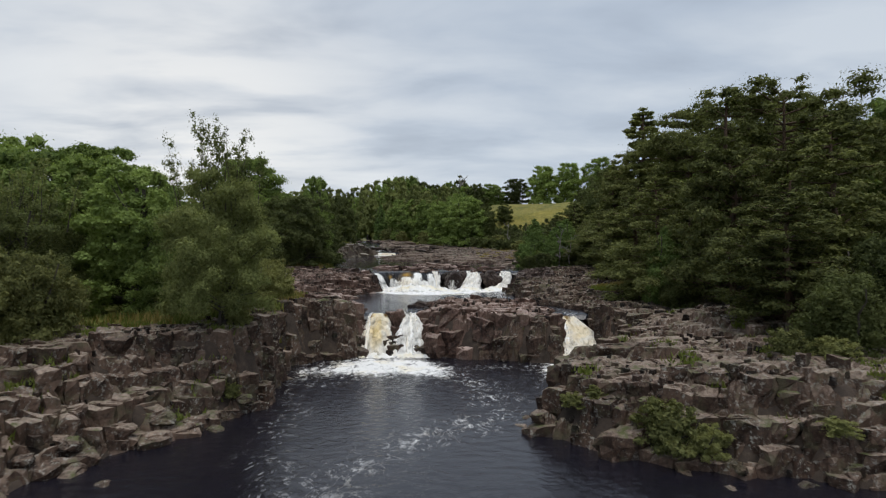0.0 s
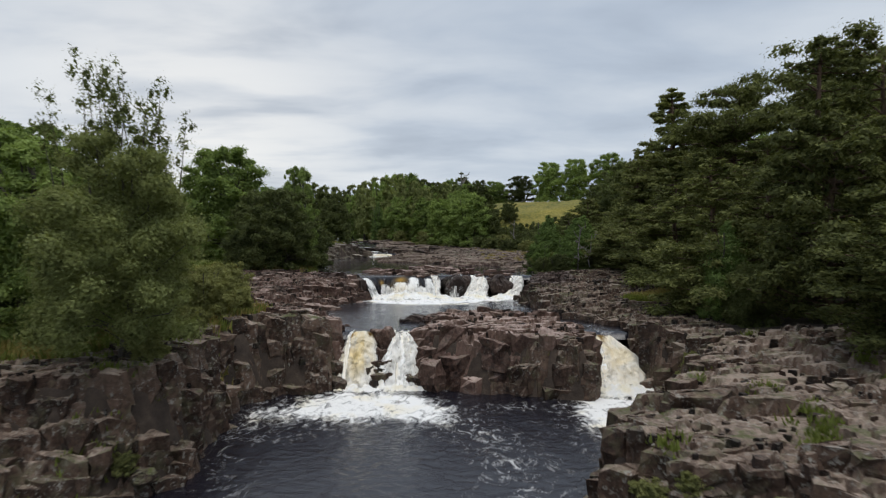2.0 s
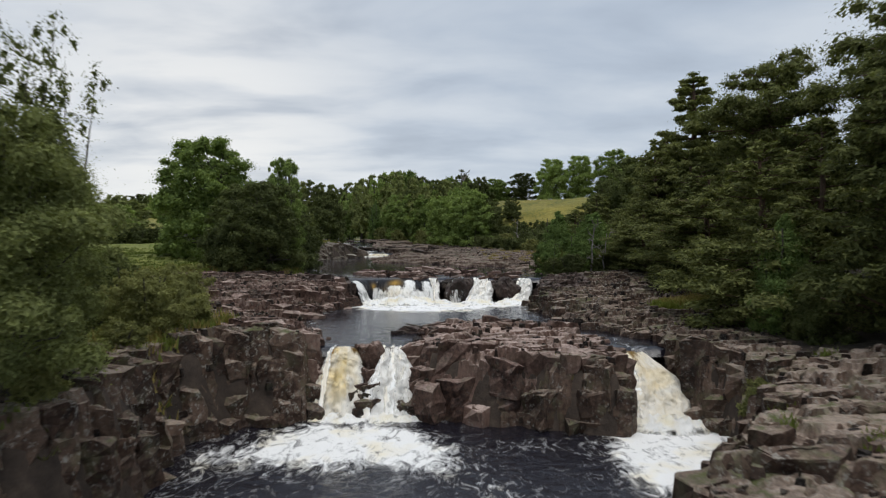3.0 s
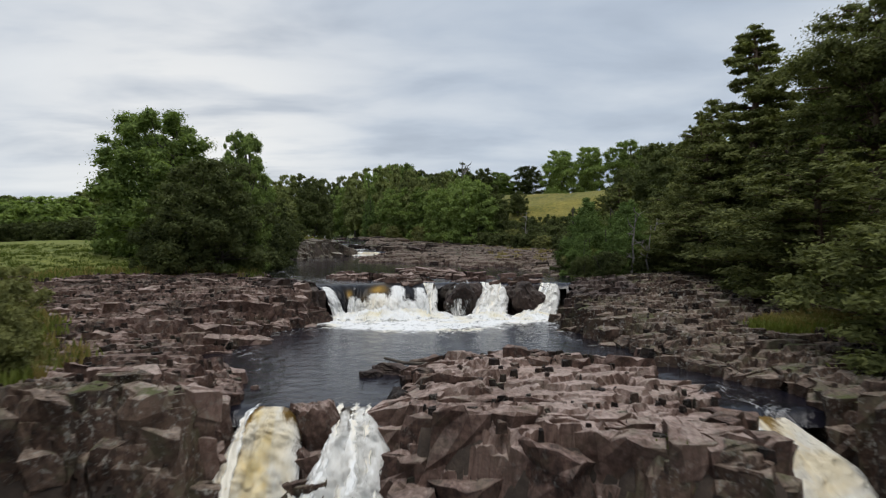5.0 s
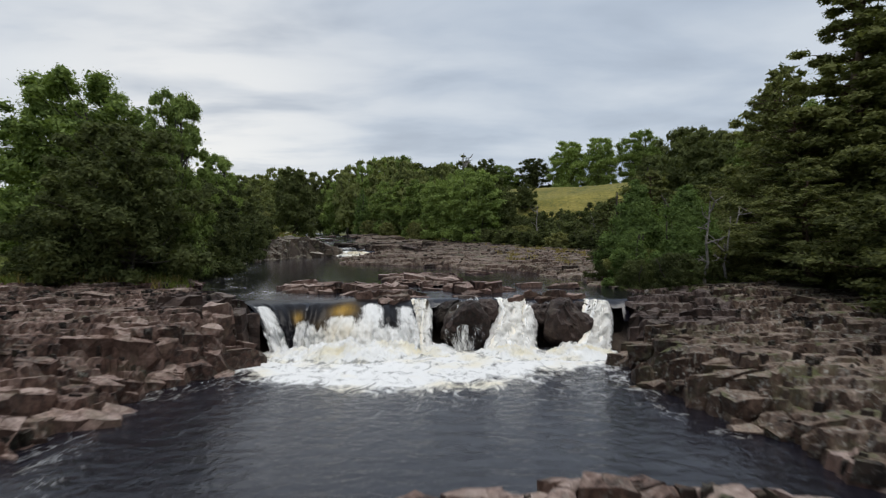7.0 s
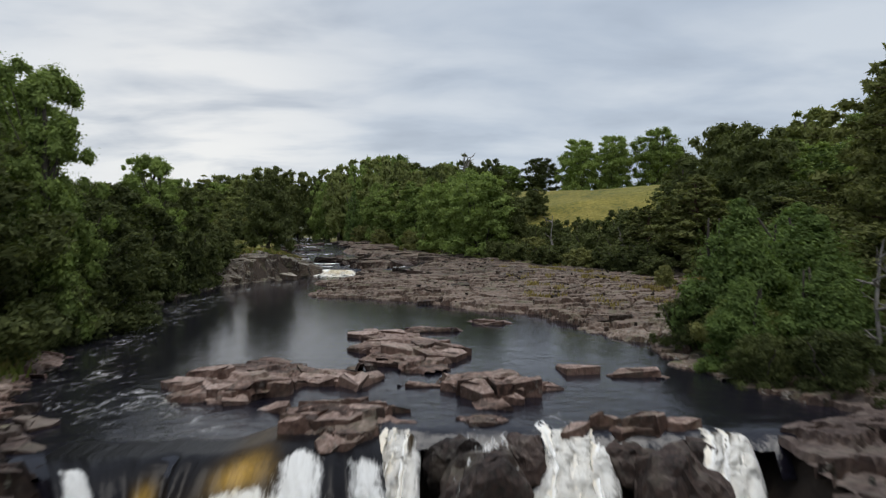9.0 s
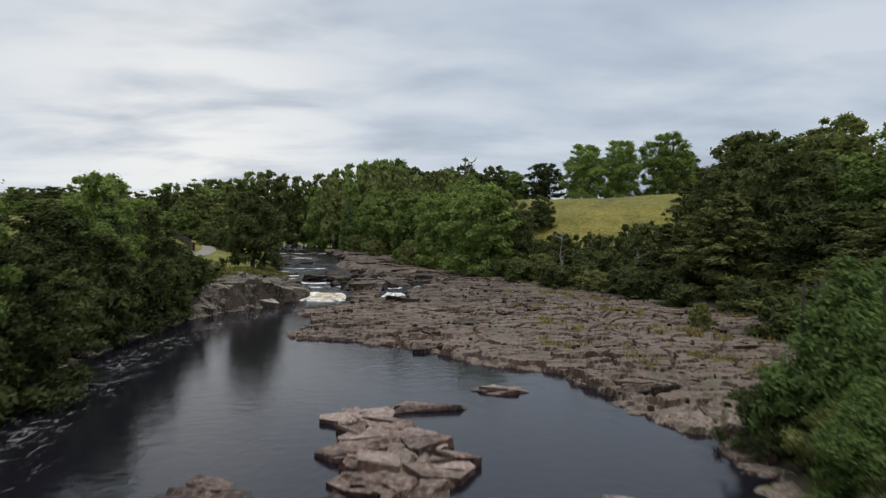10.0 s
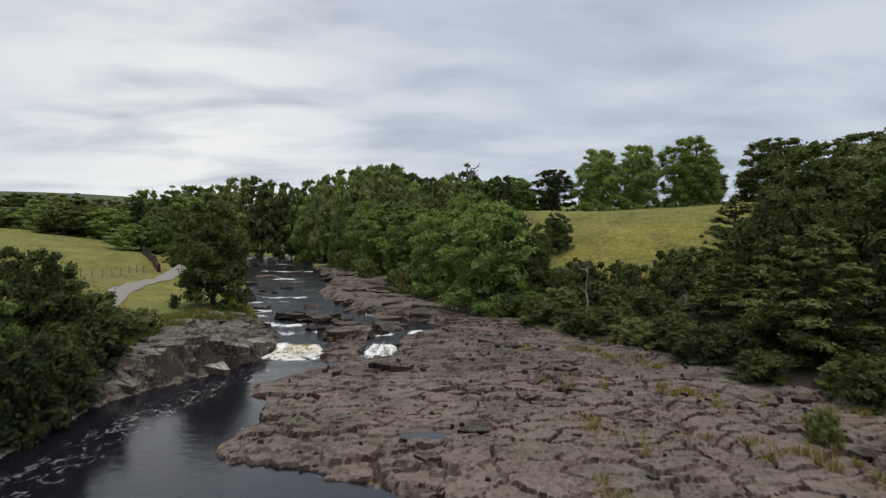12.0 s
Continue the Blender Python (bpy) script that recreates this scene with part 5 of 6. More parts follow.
def grass(label, mat, count, keep, high, seed, box):
    """Rough grass: single bent blades in tussocks."""
    g = np.random.default_rng(seed)
    n = count // 14
    x, y = g.uniform(box[0], box[1], n * 6), g.uniform(box[2], box[3], n * 6)
    ok = keep(x, y)
    x, y = x[ok][:n], y[ok][:n]
    x, y = (np.repeat(a, 14) + g.normal(0, 0.16, len(a) * 14) for a in (x, y))
    z = land(x, y) - 0.05
    h = high * g.uniform(0.5, 1.3, len(x))
    a = g.uniform(0, 6.28, len(x))
    lean = g.uniform(0.1, 0.7, len(x)) * h
    wid = 0.035 + 0.03 * g.random(len(x))
    root1 = np.stack([x - wid * np.sin(a), y + wid * np.cos(a), z], 1)
    root2 = np.stack([x + wid * np.sin(a), y - wid * np.cos(a), z], 1)
    tip = np.stack([x + lean * np.cos(a), y + lean * np.sin(a), z + h], 1)
    v = np.stack([root1, root2, tip], 1).reshape(-1, 3)
    return tagged(new("grass", fast_mesh("grass", v, np.arange(len(v)).reshape(-1, 3), mat)), label, "grass", kind="stuff")


def bank_edge(x, y):
    d = within(ROCKY, x, y)
    return (d > -1.0) & (d < 3.0) & ((x < 0) | (wobble(x, y, 6, 1.5) > 0.75)) & (np.minimum(within(POOL_UP, x, y), within(RIVER, x, y)) > 0.6)


grass("rough green grass along the edge of the rocks", BLADE, 60000, bank_edge, 0.42, 301, (-34, 30, 14, 140))
grass("dry yellow grass tussocks on the bank", BLADE_DRY, 26000, bank_edge, 0.5, 302, (-34, 30, 14, 140))
grass("mossy grass tufts in the rock ledges", BLADE, 16000, lambda x, y: (within(ROCKY, x, y) < -0.5) & (within(POOL_LOW, x, y) > 0.8) & (wobble(x, y, 4, 9.0) > 0.45), 0.26, 303, (-24, 22, 16, 40))
grass("short bright grass of the riverside lawn", BLADE, 40000, lambda x, y: (within(ROCKY, x, y) > 0.5) & (within(POOL_UP, x, y) > 2), 0.22, 304, (-60, -20, 62, 92))
grass("green and yellow grass patch on the rock shelf", BLADE_DRY, 5000, lambda x, y: ((x - 16.4) / 2.2) ** 2 + ((y - 52) / 1.3) ** 2 < 1, 0.4, 307, (13, 20, 50, 54))
grass("green grass patch on the rock shelf", BLADE, 5000, lambda x, y: ((x - 15.8) / 2.0) ** 2 + ((y - 51.6) / 1.2) ** 2 < 1, 0.38, 308, (13, 20, 50, 54))
grass("thin tufts of grass on the rock slab", BLADE_DRY, 4500, lambda x, y: (within(ROCKY, x, y) < -0.5) & (within(POOL_UP, x, y) > 3) & (wobble(x, y, 5, 2.0) > 0.35) & (x > 6), 0.3, 309, (4, 26, 80, 120))

# ---------------------------------------------------------------- gravel path, fence, hut
pts = [(-28.5, 110), (-30.6, 119), (-34.2, 128), (-36.6, 137), (-38, 146), (-41, 157), (-47, 170)]
verts, faces = [], []
fine_pts = [((1 - k / 6) * a[0] + k / 6 * b[0], (1 - k / 6) * a[1] + k / 6 * b[1]) for a, b in zip(pts[:-1], pts[1:]) for k in range(6)]
for i, (x, y) in enumerate(fine_pts):
    for off in (-1.1, -0.4, 0.4, 1.1):
        verts.append((x + off, y + 0.3 * off, ground_z(x + off, y + 0.3 * off) + 0.06 + 0.03 * (abs(off) < 1)))
    if i:
        faces += [(4 * i - 4 + k, 4 * i - 3 + k, 4 * i + 1 + k, 4 * i + k) for k in range(3)]
tagged(new("path", mesh_from("path", verts, faces, GRAVEL, True)), "pale gravel footpath across the riverside meadow", "path", kind="structure")

fence = new("fence")
fence.location = (-43, 141, ground_z(-43, 141))
tagged(fence, "grey weathered post and wire fence beside the path", "fence")
line_pts = [(-52 + 0.9 * i - 0.022 * i * i, 127 + 1.5 * i) for i in range(17)]
tops = []
for x, y in line_pts:
    z = ground_z(x, y)
    v, f = [], []
    tube(v, f, [(x, y, z - 0.3), (x + 0.02, y, z + 0.5), (x, y, z + 1.15)], [0.075, 0.07, 0.06], 6)
    f.append(tuple(range(len(v) - 6, len(v))))
    part("post", mesh_from("post", np.array(v) - np.array(fence.location), f, WOOD_DEAD), fence)
    tops.append((x, y, z))
for hgt in (0.45, 0.75, 1.05):
    v, f = [], []
    tube(v, f, [(x, y, z + hgt) for x, y, z in tops], [0.012] * len(tops), 4)
    part("wire", mesh_from("wire", np.array(v) - np.array(fence.location), f, WOOD_DEAD), fence)

# dry stone wall along the far side of the field
masonry = np.random.default_rng(61)
wall_v, wall_f = [], []
run = [(-42, 153), (-47, 161), (-55, 173), (-64, 184), (-78, 196), (-96, 208), (-118, 222)]
for (ax, ay), (bx, by) in zip(run[:-1], run[1:]):
    n = int(math.hypot(bx - ax, by - ay) / 0.7)
    for i in range(n):
        x, y = ax + (bx - ax) * (i + 0.5) / n, ay + (by - ay) * (i + 0.5) / n
        z, tall = ground_z(x, y), 1.25 + masonry.uniform(-0.12, 0.15)
        ex, ey = (bx - ax) / n * 0.52, (by - ay) / n * 0.52
        ox, oy = -ey * 0.6, ex * 0.6
        k = len(wall_v)
        for hz, slim in ((-0.3, 1.0), (tall * 0.8, 0.8), (tall, 0.55)):
            wall_v += [(x + sx * ex + sy * ox * slim, y + sx * ey + sy * oy * slim, z + hz) for sx, sy in ((-1, -1), (1, -1), (1, 1), (-1, 1))]
        for r in (0, 4):
            wall_f += [(k + r + j, k + r + (j + 1) % 4, k + r + 4 + (j + 1) % 4, k + r + 4 + j) for j in range(4)]
        wall_f.append((k + 8, k + 9, k + 10, k + 11))
tagged(new("field_wall", mesh_from("field_wall", wall_v, wall_f, ROCK_SLAB)), "low dry stone wall along the far side of the meadow", "wall", kind="structure")

hut = new("hut")
hut.location = (-36, 102, ground_z(-36, 102))
tagged(hut, "low grey hut half hidden behind trees", "hut")
box = bmesh.new()
bmesh.ops.create_cube(box, size=1.0, matrix=Matrix.Translation((0, 0, 1.3)) @ Matrix.Diagonal((6.5, 4.0, 2.8, 1)))
bmesh.ops.bevel(box, geom=box.edges[:], offset=0.03, segments=1, affect="EDGES")
wm = bpy.data.meshes.new("wall")
box.to_mesh(wm)
box.free()
wm.materials.append(GRAVEL)
part("wall", wm, hut)
rv = [(-3.6, -2.4, 2.6), (3.6, -2.4, 2.6), (3.6, 0, 3.9), (-3.6, 0, 3.9), (3.6, 2.4, 2.6), (-3.6, 2.4, 2.6), (-3.6, -2.4, 2.75), (3.6, -2.4, 2.75), (3.6, 0, 4.05), (-3.6, 0, 4.05), (3.6, 2.4, 2.75), (-3.6, 2.4, 2.75)]
rf = [(0, 1, 2, 3), (3, 2, 4, 5), (7, 6, 9, 8), (8, 9, 11, 10), (1, 0, 6, 7), (4, 2, 8, 10), (2, 1, 7, 8), (5, 4, 10, 11), (0, 3, 9, 6), (3, 5, 11, 9)]
part("roof", mesh_from("roof", rv, rf, ROCK_SLAB), hut, "grey slate roof")


# ---------------------------------------------------------------- dead wood
def dead_tree(label, x, y, top, seed, lean=0.1, forks=7, spread_by=0.25):
    g = np.random.default_rng(seed)
    z = ground_z(x, y)
    hgt = top - z
    root = new("dead_tree")
    root.location = (x, y, z)
    tagged(root, label, "dead tree")
    pts = bent(g, (0, 0, -0.3), (lean * hgt, 0, hgt), 6, 0.02)
    v, f = [], []
    tube(v, f, pts, [hgt * 0.017 * (1.1 - i / 6.5) + 0.015 for i in range(7)], 6)
    trunk = part("trunk", mesh_from("trunk", v, f, WOOD_DEAD, True), root)
    for k in range(forks):
        i = int(g.integers(2, 6))
        w = g.uniform(0, 6.28)
        L = hgt * spread_by * g.uniform(0.6, 1.4)
        tip = np.array(pts[i]) + (L * math.cos(w), L * math.sin(w), L * g.uniform(0.2, 1.0))
        v, f = [], []
        limb = bent(g, pts[i], tip, 4, 0.07)
        tube(v, f, limb, [hgt * 0.010 * (1 - m / 5) + 0.012 for m in range(5)], 5)
        for q in range(3):
            s = limb[2 + q % 2]
            tube(v, f, bent(g, s, s + g.normal(0, L * 0.25, 3) + (0, 0, L * 0.2), 2, 0.05), [0.025, 0.018, 0.008], 4)
        part("branch", mesh_from("branch", v, f, WOOD_DEAD, True), trunk)
    return root


dead_tree("bare grey dead tree standing in the wood", 6.0, 196, 29.6, 401, 0.0, 26, 0.12)
dead_tree("snapped dead stump among the bushes", 14.2, 123.5, 11.6, 402, 0.03, 4)
dead_tree("leaning dead branches beside the pines", 21.5, 116, 10.0, 403, -0.25, 9)
dead_tree("leaning dead branches beside the pines", 23.6, 117.5, 9.6, 404, -0.4, 9)
dead_tree("thin bare birch stem at the water's edge", 14.4, 69.6, 9.4, 405, 0.05, 6)
dead_tree("thin bare birch stem at the water's edge", 15.6, 70.2, 8.6, 406, 0.12, 6)
log = new("driftwood", None)
log.location = (-1.0, 48.3, MIDDLE + 0.15)
tagged(log, "dark drift branch lying across the water's edge", "branch")
v, f = [], []
tube(v, f, [(-1.2, 0.3, 0.25), (-0.4, 0.05, 0.12), (0.5, -0.1, 0.1), (1.4, -0.3, 0.15)], [0.05, 0.07, 0.08, 0.06], 6)
part("stem", mesh_from("stem", v, f, BARK, True), log)

# ---------------------------------------------------------------- rock, stone by stone
def crag(p):
    """A rough shift of points, the same for all rocks, so that joints stay closed."""
    out = np.zeros(p.shape)
    for size, amount, seed in ((1.9, 0.085, 1), (0.7, 0.045, 2), (0.27, 0.018, 3)):
        g = np.random.default_rng(seed)
        for _ in range(6):
            k, ph, w = g.normal(size=3), g.uniform(0, 6.28, 3), g.normal(size=3)
            arg = p @ (k / np.linalg.norm(k)) * 6.28 / size / g.uniform(0.6, 1.6)
            out += amount * 0.55 * np.sin(arg[:, None] + ph) * w
    return out * (1, 1, 0.7)


def finer(outline, zs, step):
    """The outline with points added along its longer sides."""
    o, z = [], []
    for i in range(len(outline)):
        j = (i + 1) % len(outline)
        n = max(1, int(np.hypot(*(outline[j] - outline[i])) / step))
        for k in range(n):
            o.append(outline[i] + (outline[j] - outline[i]) * k / n)
            z.append(zs[i] + (zs[j] - zs[i]) * k / n)
    return np.array(o), np.array(z)


def stone(rng, outline, zs, bottom, step=0.0):
    """A rough block over an outline (xy), with corner heights zs and a flat bottom: vertices and faces."""
    if step:
        outline, zs = finer(outline, zs, step)
    ring = np.concatenate([outline, zs[:, None]], 1)
    n = len(ring)
    mid = ring.mean(0)
    size = np.linalg.norm(ring[:, :2] - mid[:2], axis=1).mean()
    bev = min(0.10, size * 0.16) * (rng.uniform(0.1, 0.45) if rng.random() < 0.7 else rng.uniform(0.6, 1.3))
    tall = zs.mean() - bottom
    rows = []
    deep = int(min(10, tall / (0.36 if step else 0.55)))
    for k in range(deep, -1, -1):
        r = ring.copy()
        r[:, 2] = r[:, 2] - tall * (k / max(1, deep)) - bev * rng.uniform(0.3, 1.6, n) if k else r[:, 2] - bev * rng.uniform(0.3, 1.8, n)
        r[:, :2] += rng.normal(0, 0.03 if k else 0.015, (n, 2)) + (mid[:2] - r[:, :2]) * (rng.uniform(-0.08, 0.06) if k else 0)
        rows.append(r)
    if len(rows) == 1:
        r = ring.copy()
        r[:, 2] = bottom
        rows.insert(0, r)
    topr, inner = ring.copy(), ring.copy()
    topr[:, :2] += (mid[:2] - topr[:, :2]) * (bev / size) * rng.uniform(0.4, 2.4, (n, 1))
    topr[:, 2] += rng.normal(0, 0.02, n)
    inner += (mid - inner) * rng.uniform(0.35, 0.7, (n, 1))
    inner[:, 2] += rng.normal(0.005, 0.014, n) * min(1, size * 1.6)
    top = mid + (*rng.normal(0, 0.12 * size, 2), rng.normal(0, 0.025))
    rows += [topr, inner]
    v = np.concatenate(rows + [[top]])
    v = v + crag(v)
    f = []
    for i in range(n):
        j = (i + 1) % n
        for k in range(len(rows) - 1):
            f.append((k * n + i, k * n + j, (k + 1) * n + j, (k + 1) * n + i))
        f.append(((len(rows) - 1) * n + i, (len(rows) - 1) * n + j, len(rows) * n))
    return v, f


def seeds(rng, x0, x1, y0, y1, row, length, turn, drop):
    """Centres of stones in jittered, wandering rows."""
    out, y, s = [], y0 - 8, rng.uniform(0, 50)
    while y < y1 + 8:
        x = x0 - 8
        while x < x1 + 8:
            l = rng.uniform(*length)
            x += l
            thin = drop + 0.30 * math.sin(x * 0.55 + s) * math.sin(y * 0.8 + 2 * s) + 0.18 * math.sin(x * 1.7 - y * 1.3)
            if rng.random() > thin:
                px, py = x + rng.normal(0, 0.40 * l), y + rng.normal(0, 0.50 * row)
                a = turn + 0.10 * math.sin(px * 0.11 + s) * math.cos(py * 0.09 + s)
                cx, cy = (x0 + x1) / 2, (y0 + y1) / 2
                q = (cx + (px - cx) * math.cos(a) - (py - cy) * math.sin(a), cy + (px - cx) * math.sin(a) + (py - cy) * math.cos(a))
                if y0 <= q[1] < y1 and x0 <= q[0] < x1:
                    out.append(q)
        y += row * rng.uniform(0.55, 1.45)
    return out


def outlines(pts, stretch, reach):
    """The outline of the ground nearest to each centre, as clipped polygons."""
    p = pts * (1 / stretch, 1)
    near = []
    for k in range(0, len(p), 400):
        d = ((p[k:k + 400, None, :] - p[None]) ** 2).sum(2)
        near.append(np.argsort(d, axis=1)[:, 1:15] if len(p) < 400 else np.argpartition(d, 15, axis=1)[:, :15])
    near = np.concatenate(near)
    out = []
    for i, c in enumerate(p):
        poly = [(c[0] + reach * math.cos(w), c[1] + reach * math.sin(w)) for w in (0.4, 1.3, 2.0, 3.0, 3.9, 4.7, 5.5)]
        for j in near[i]:
            if j == i:
                continue
            m, n = (c + p[j]) / 2, p[j] - c
            mx, my, ux, uy = m[0], m[1], n[0], n[1]
            side = [(x - mx) * ux + (y - my) * uy for x, y in poly]
            if max(side) <= 0:
                continue
            cut = []
            for a in range(len(poly)):
                b = (a + 1) % len(poly)
                if side[a] <= 0:
                    cut.append(poly[a])
                if (side[a] <= 0) != (side[b] <= 0):
                    t = side[a] / (side[a] - side[b])
                    cut.append((poly[a][0] + t * (poly[b][0] - poly[a][0]), poly[a][1] + t * (poly[b][1] - poly[a][1])))
            poly = cut
        q = np.array(poly) * (stretch, 1)
        keep = [k for k in range(len(q)) if np.hypot(*(q[k] - q[k - 1])) > 0.09]
        out.append(q[keep] if len(keep) >= 3 else None)
    return out


OUTCROPS = {}


def outcrop(key, label, mat):
    root = new("rock_outcrop")
    tagged(root, label, "rock", group="rock outcrops")
    OUTCROPS[key] = dict(root=root, mat=mat, stones=[])


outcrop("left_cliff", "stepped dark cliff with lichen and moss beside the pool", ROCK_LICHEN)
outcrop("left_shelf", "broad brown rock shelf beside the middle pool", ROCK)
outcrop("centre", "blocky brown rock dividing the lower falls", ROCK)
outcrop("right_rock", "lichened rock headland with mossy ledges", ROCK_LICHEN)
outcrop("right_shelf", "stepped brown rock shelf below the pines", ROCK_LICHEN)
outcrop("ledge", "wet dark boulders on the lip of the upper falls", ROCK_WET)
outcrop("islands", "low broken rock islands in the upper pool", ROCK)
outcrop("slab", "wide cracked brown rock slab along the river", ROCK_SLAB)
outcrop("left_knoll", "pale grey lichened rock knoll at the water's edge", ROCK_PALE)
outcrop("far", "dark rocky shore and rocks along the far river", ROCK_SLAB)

# islands in the upper pool: outlines and their height over the water
ISLES = [
    ([(-8.2, 68.6), (-8.0, 69.8), (-7.2, 71.6), (-6.5, 73.1), (-5.4, 72.8), (-4.2, 71.0), (-4.0, 69.4), (-4.6, 68.4), (-5.5, 67.0), (-6.4, 67.2), (-7.4, 67.7)], 0.34),
    ([(-3.8, 78.4), (-3.2, 78.9), (-1.9, 77.7), (0.4, 75.8), (0.6, 74.2), (1.0, 73.0), (0.9, 71.5), (0.0, 70.6), (-1.1, 70.6), (-1.5, 71.6), (-2.7, 72.2)], 0.36),
    ([(0.1, 69.9), (1.0, 70.5), (2.2, 70.3), (3.4, 69.7), (3.7, 69.0), (3.4, 68.2), (2.3, 67.8), (2.0, 66.5), (1.4, 67.2), (0.8, 68.3), (0.1, 68.8)], 0.46),
    ([(-4.4, 65.6), (-3.9, 66.8), (-2.7, 67.1), (-0.8, 67.0), (-1.0, 65.9), (-1.2, 64.4), (-2.3, 64.1), (-3.4, 64.7)], 0.38)]
# single low rocks: centre, half axes, turn, height
ISLANDS = [(-3.7, 69.9, 0.6, 0.7, 0.2, 0.3), (-2.7, 71.3, 0.7, 0.35, 0.1, 0.25), (-2.6, 69.5, 0.75, 0.6, 0.3, 0.3), (-4.0, 66.9, 0.5, 0.3, 0.0, 0.15), (-0.7, 69.4, 0.55, 0.35, 0.2, 0.18), (2.4, 74.4, 0.5, 0.25, 0.1, 0.1), (5.1, 73.0, 0.4, 0.3, 0.0, 0.14),
           (5.4, 71.1, 0.55, 0.35, -0.2, 0.16), (-0.3, 79.4, 1.1, 0.3, 0.1, 0.1), (2.7, 81.6, 1.2, 0.4, -0.1, 0.14), (1.2, 65.9, 0.7, 0.4, 0.1, 0.22), (5.4, 65.6, 1.2, 0.6, 0, 0.2), (4.2, 65.4, 0.6, 0.35, 0.2, 0.18), (7.6, 70.4, 1.0, 0.25, -0.3, 0.08), (-8.0, 118.8, 2.6, 2.4, 0.25, 0.9), (-4.8, 122.5, 1.8, 0.9, -0.1, 0.6)]
FAR_ROCKS = [(-15.0, 126.1, 2.2, 0.8, 0.3, 0.4), (-11.6, 124.6, 2.5, 0.8, 0.2, 0.4), (-18.3, 136.9, 1.2, 0.7, 0, 0.35), (-23.2, 143.8, 1.6, 0.8, 0, 0.35), (-21.2, 149.7, 1.5, 0.6, 0, 0.3), (-28.0, 162.5, 2, 0.8, 0, 0.4), (-26.1, 169.4, 2, 0.7, 0, 0.3), (-14.5, 133, 1.6, 0.6, 0.1, 0.3), (-20.5, 131.5, 1.2, 0.6, 0.2, 0.3)]


def island_top(x, y):
    shape = np.shape(x)
    x, y = np.atleast_1d(np.asarray(x, float)), np.atleast_1d(np.asarray(y, float))
    out = np.full(x.shape, -9.0)
    for cx, cy, a, b, turn, hgt in ISLANDS + FAR_ROCKS:
        u = (x - cx) * math.cos(turn) + (y - cy) * math.sin(turn)
        v = -(x - cx) * math.sin(turn) + (y - cy) * math.cos(turn)
        r = np.sqrt((u / a) ** 2 + (v / b) ** 2) + 0.16 * wobble(x, y, 1.7, cx)
        base = river_level(np.asarray(cy, float)) if cy > 115 else UPPER
        out = np.maximum(out, np.where(r < 1.0, base + hgt * np.clip(1.25 - r, 0.25, 0.8) / 0.8, -9))
    close = (y > 63) & (y < 80) & (np.abs(x + 2) < 8)
    if close.any():
        px, py, best = x[close], y[close], out[close]
        for outline, hgt in ISLES:
            d = -(within(outline, px, py) + 0.16 * wobble(px, py, 1.1, hgt * 9) + 0.07 * wobble(px, py, 0.45, 3.0))
            best = np.maximum(best, np.where(d > 0, UPPER - 0.12 + (hgt + 0.12) * smooth(-0.1, 0.4, d) * (0.8 + 0.2 * wobble(px, py, 1.8, 5.5)), -9))
        out[close] = best
    return out if shape else float(out[0])


def surface(x, y):
    return np.maximum(land(x, y), island_top(x, y))


def owner(x, y, isle):
    if y > 128 or (y > 119 and x < -1 and x > -16):
        return "far"
    if x < -13 and y > 100:
        return "left_knoll"
    if 62.5 < y < 84 and -12 < x < 9 and isle > 0:
        return "islands"
    if y > 78:
        return "slab" if x > -13 else "left_knoll"
    if 60.5 < y < 67.5 and -11.5 < x < 12.5:
        return "ledge"
    if y > 40 and -1.3 < x < 8.8 and y < 51:
        return "centre"
    if x < 0:
        return "left_cliff" if y < 42 else "left_shelf"
    return "right_rock" if y < 38 else "right_shelf"


CHUTES = [(-5.7, -4.3, 40, 44.2), (-3.1, -1.6, 40, 44.2), (8.6, 11.3, 37.5, 46.0), (-6.7, -3.9, 60.9, 64.4), (-8.3, -6.6, 62.3, 64.4), (-3.9, 8.5, 61.2, 65.6), (-13.3, -9.5, 112, 116.2), (-6.0, -3.5, 112.8, 117.2)]
rng = np.random.default_rng(11)
ZONES = [(-32, 28, 2, 44, 0.56, (0.3, 1.1), 0.10, 0.22), (-34, 24, 44, 70, 0.48, (0.25, 1.15), -0.16, 0.24), (-24, 28, 70, 128, 0.58, (0.35, 2.0), 0.14, 0.36), (-38, 12, 128, 186, 1.2, (0.9, 2.6), 0.1, 0.1)]
STONES = []
for zone in ZONES:
    pts = np.array(seeds(rng, *zone))
    pts = pts[within(ROCKY, pts[:, 0], pts[:, 1]) < 0.3]
    STONES += [q for q in outlines(pts, 1.6, zone[4] * 2.6) if q is not None]
cc = np.array([q.mean(0) for q in STONES])
cx, cy = cc[:, 0], cc[:, 1]
top_c = surface(cx, cy)
isle_c = island_top(cx, cy)
gxy = np.stack([surface(cx + 0.3, cy) - surface(cx - 0.3, cy), surface(cx, cy + 0.3) - surface(cx, cy - 0.3)], 1) / 0.6
around = np.min([surface(cx + dx, cy + dy) for dx, dy in ((1.0, 0), (-1.0, 0), (0, 1.0), (0, -1.0), (0, -1.8))], 0)
low_d = np.stack([within(p, cx, cy) for p in (POOL_LOW, POOL_MID, POOL_UP, RIVER)], 0)
levels = np.stack([np.full(len(cc), LOWER), np.full(len(cc), MIDDLE), np.full(len(cc), UPPER), river_level(cy)], 0)
depth = np.where(low_d < 0, levels - top_c, -1).max(0)
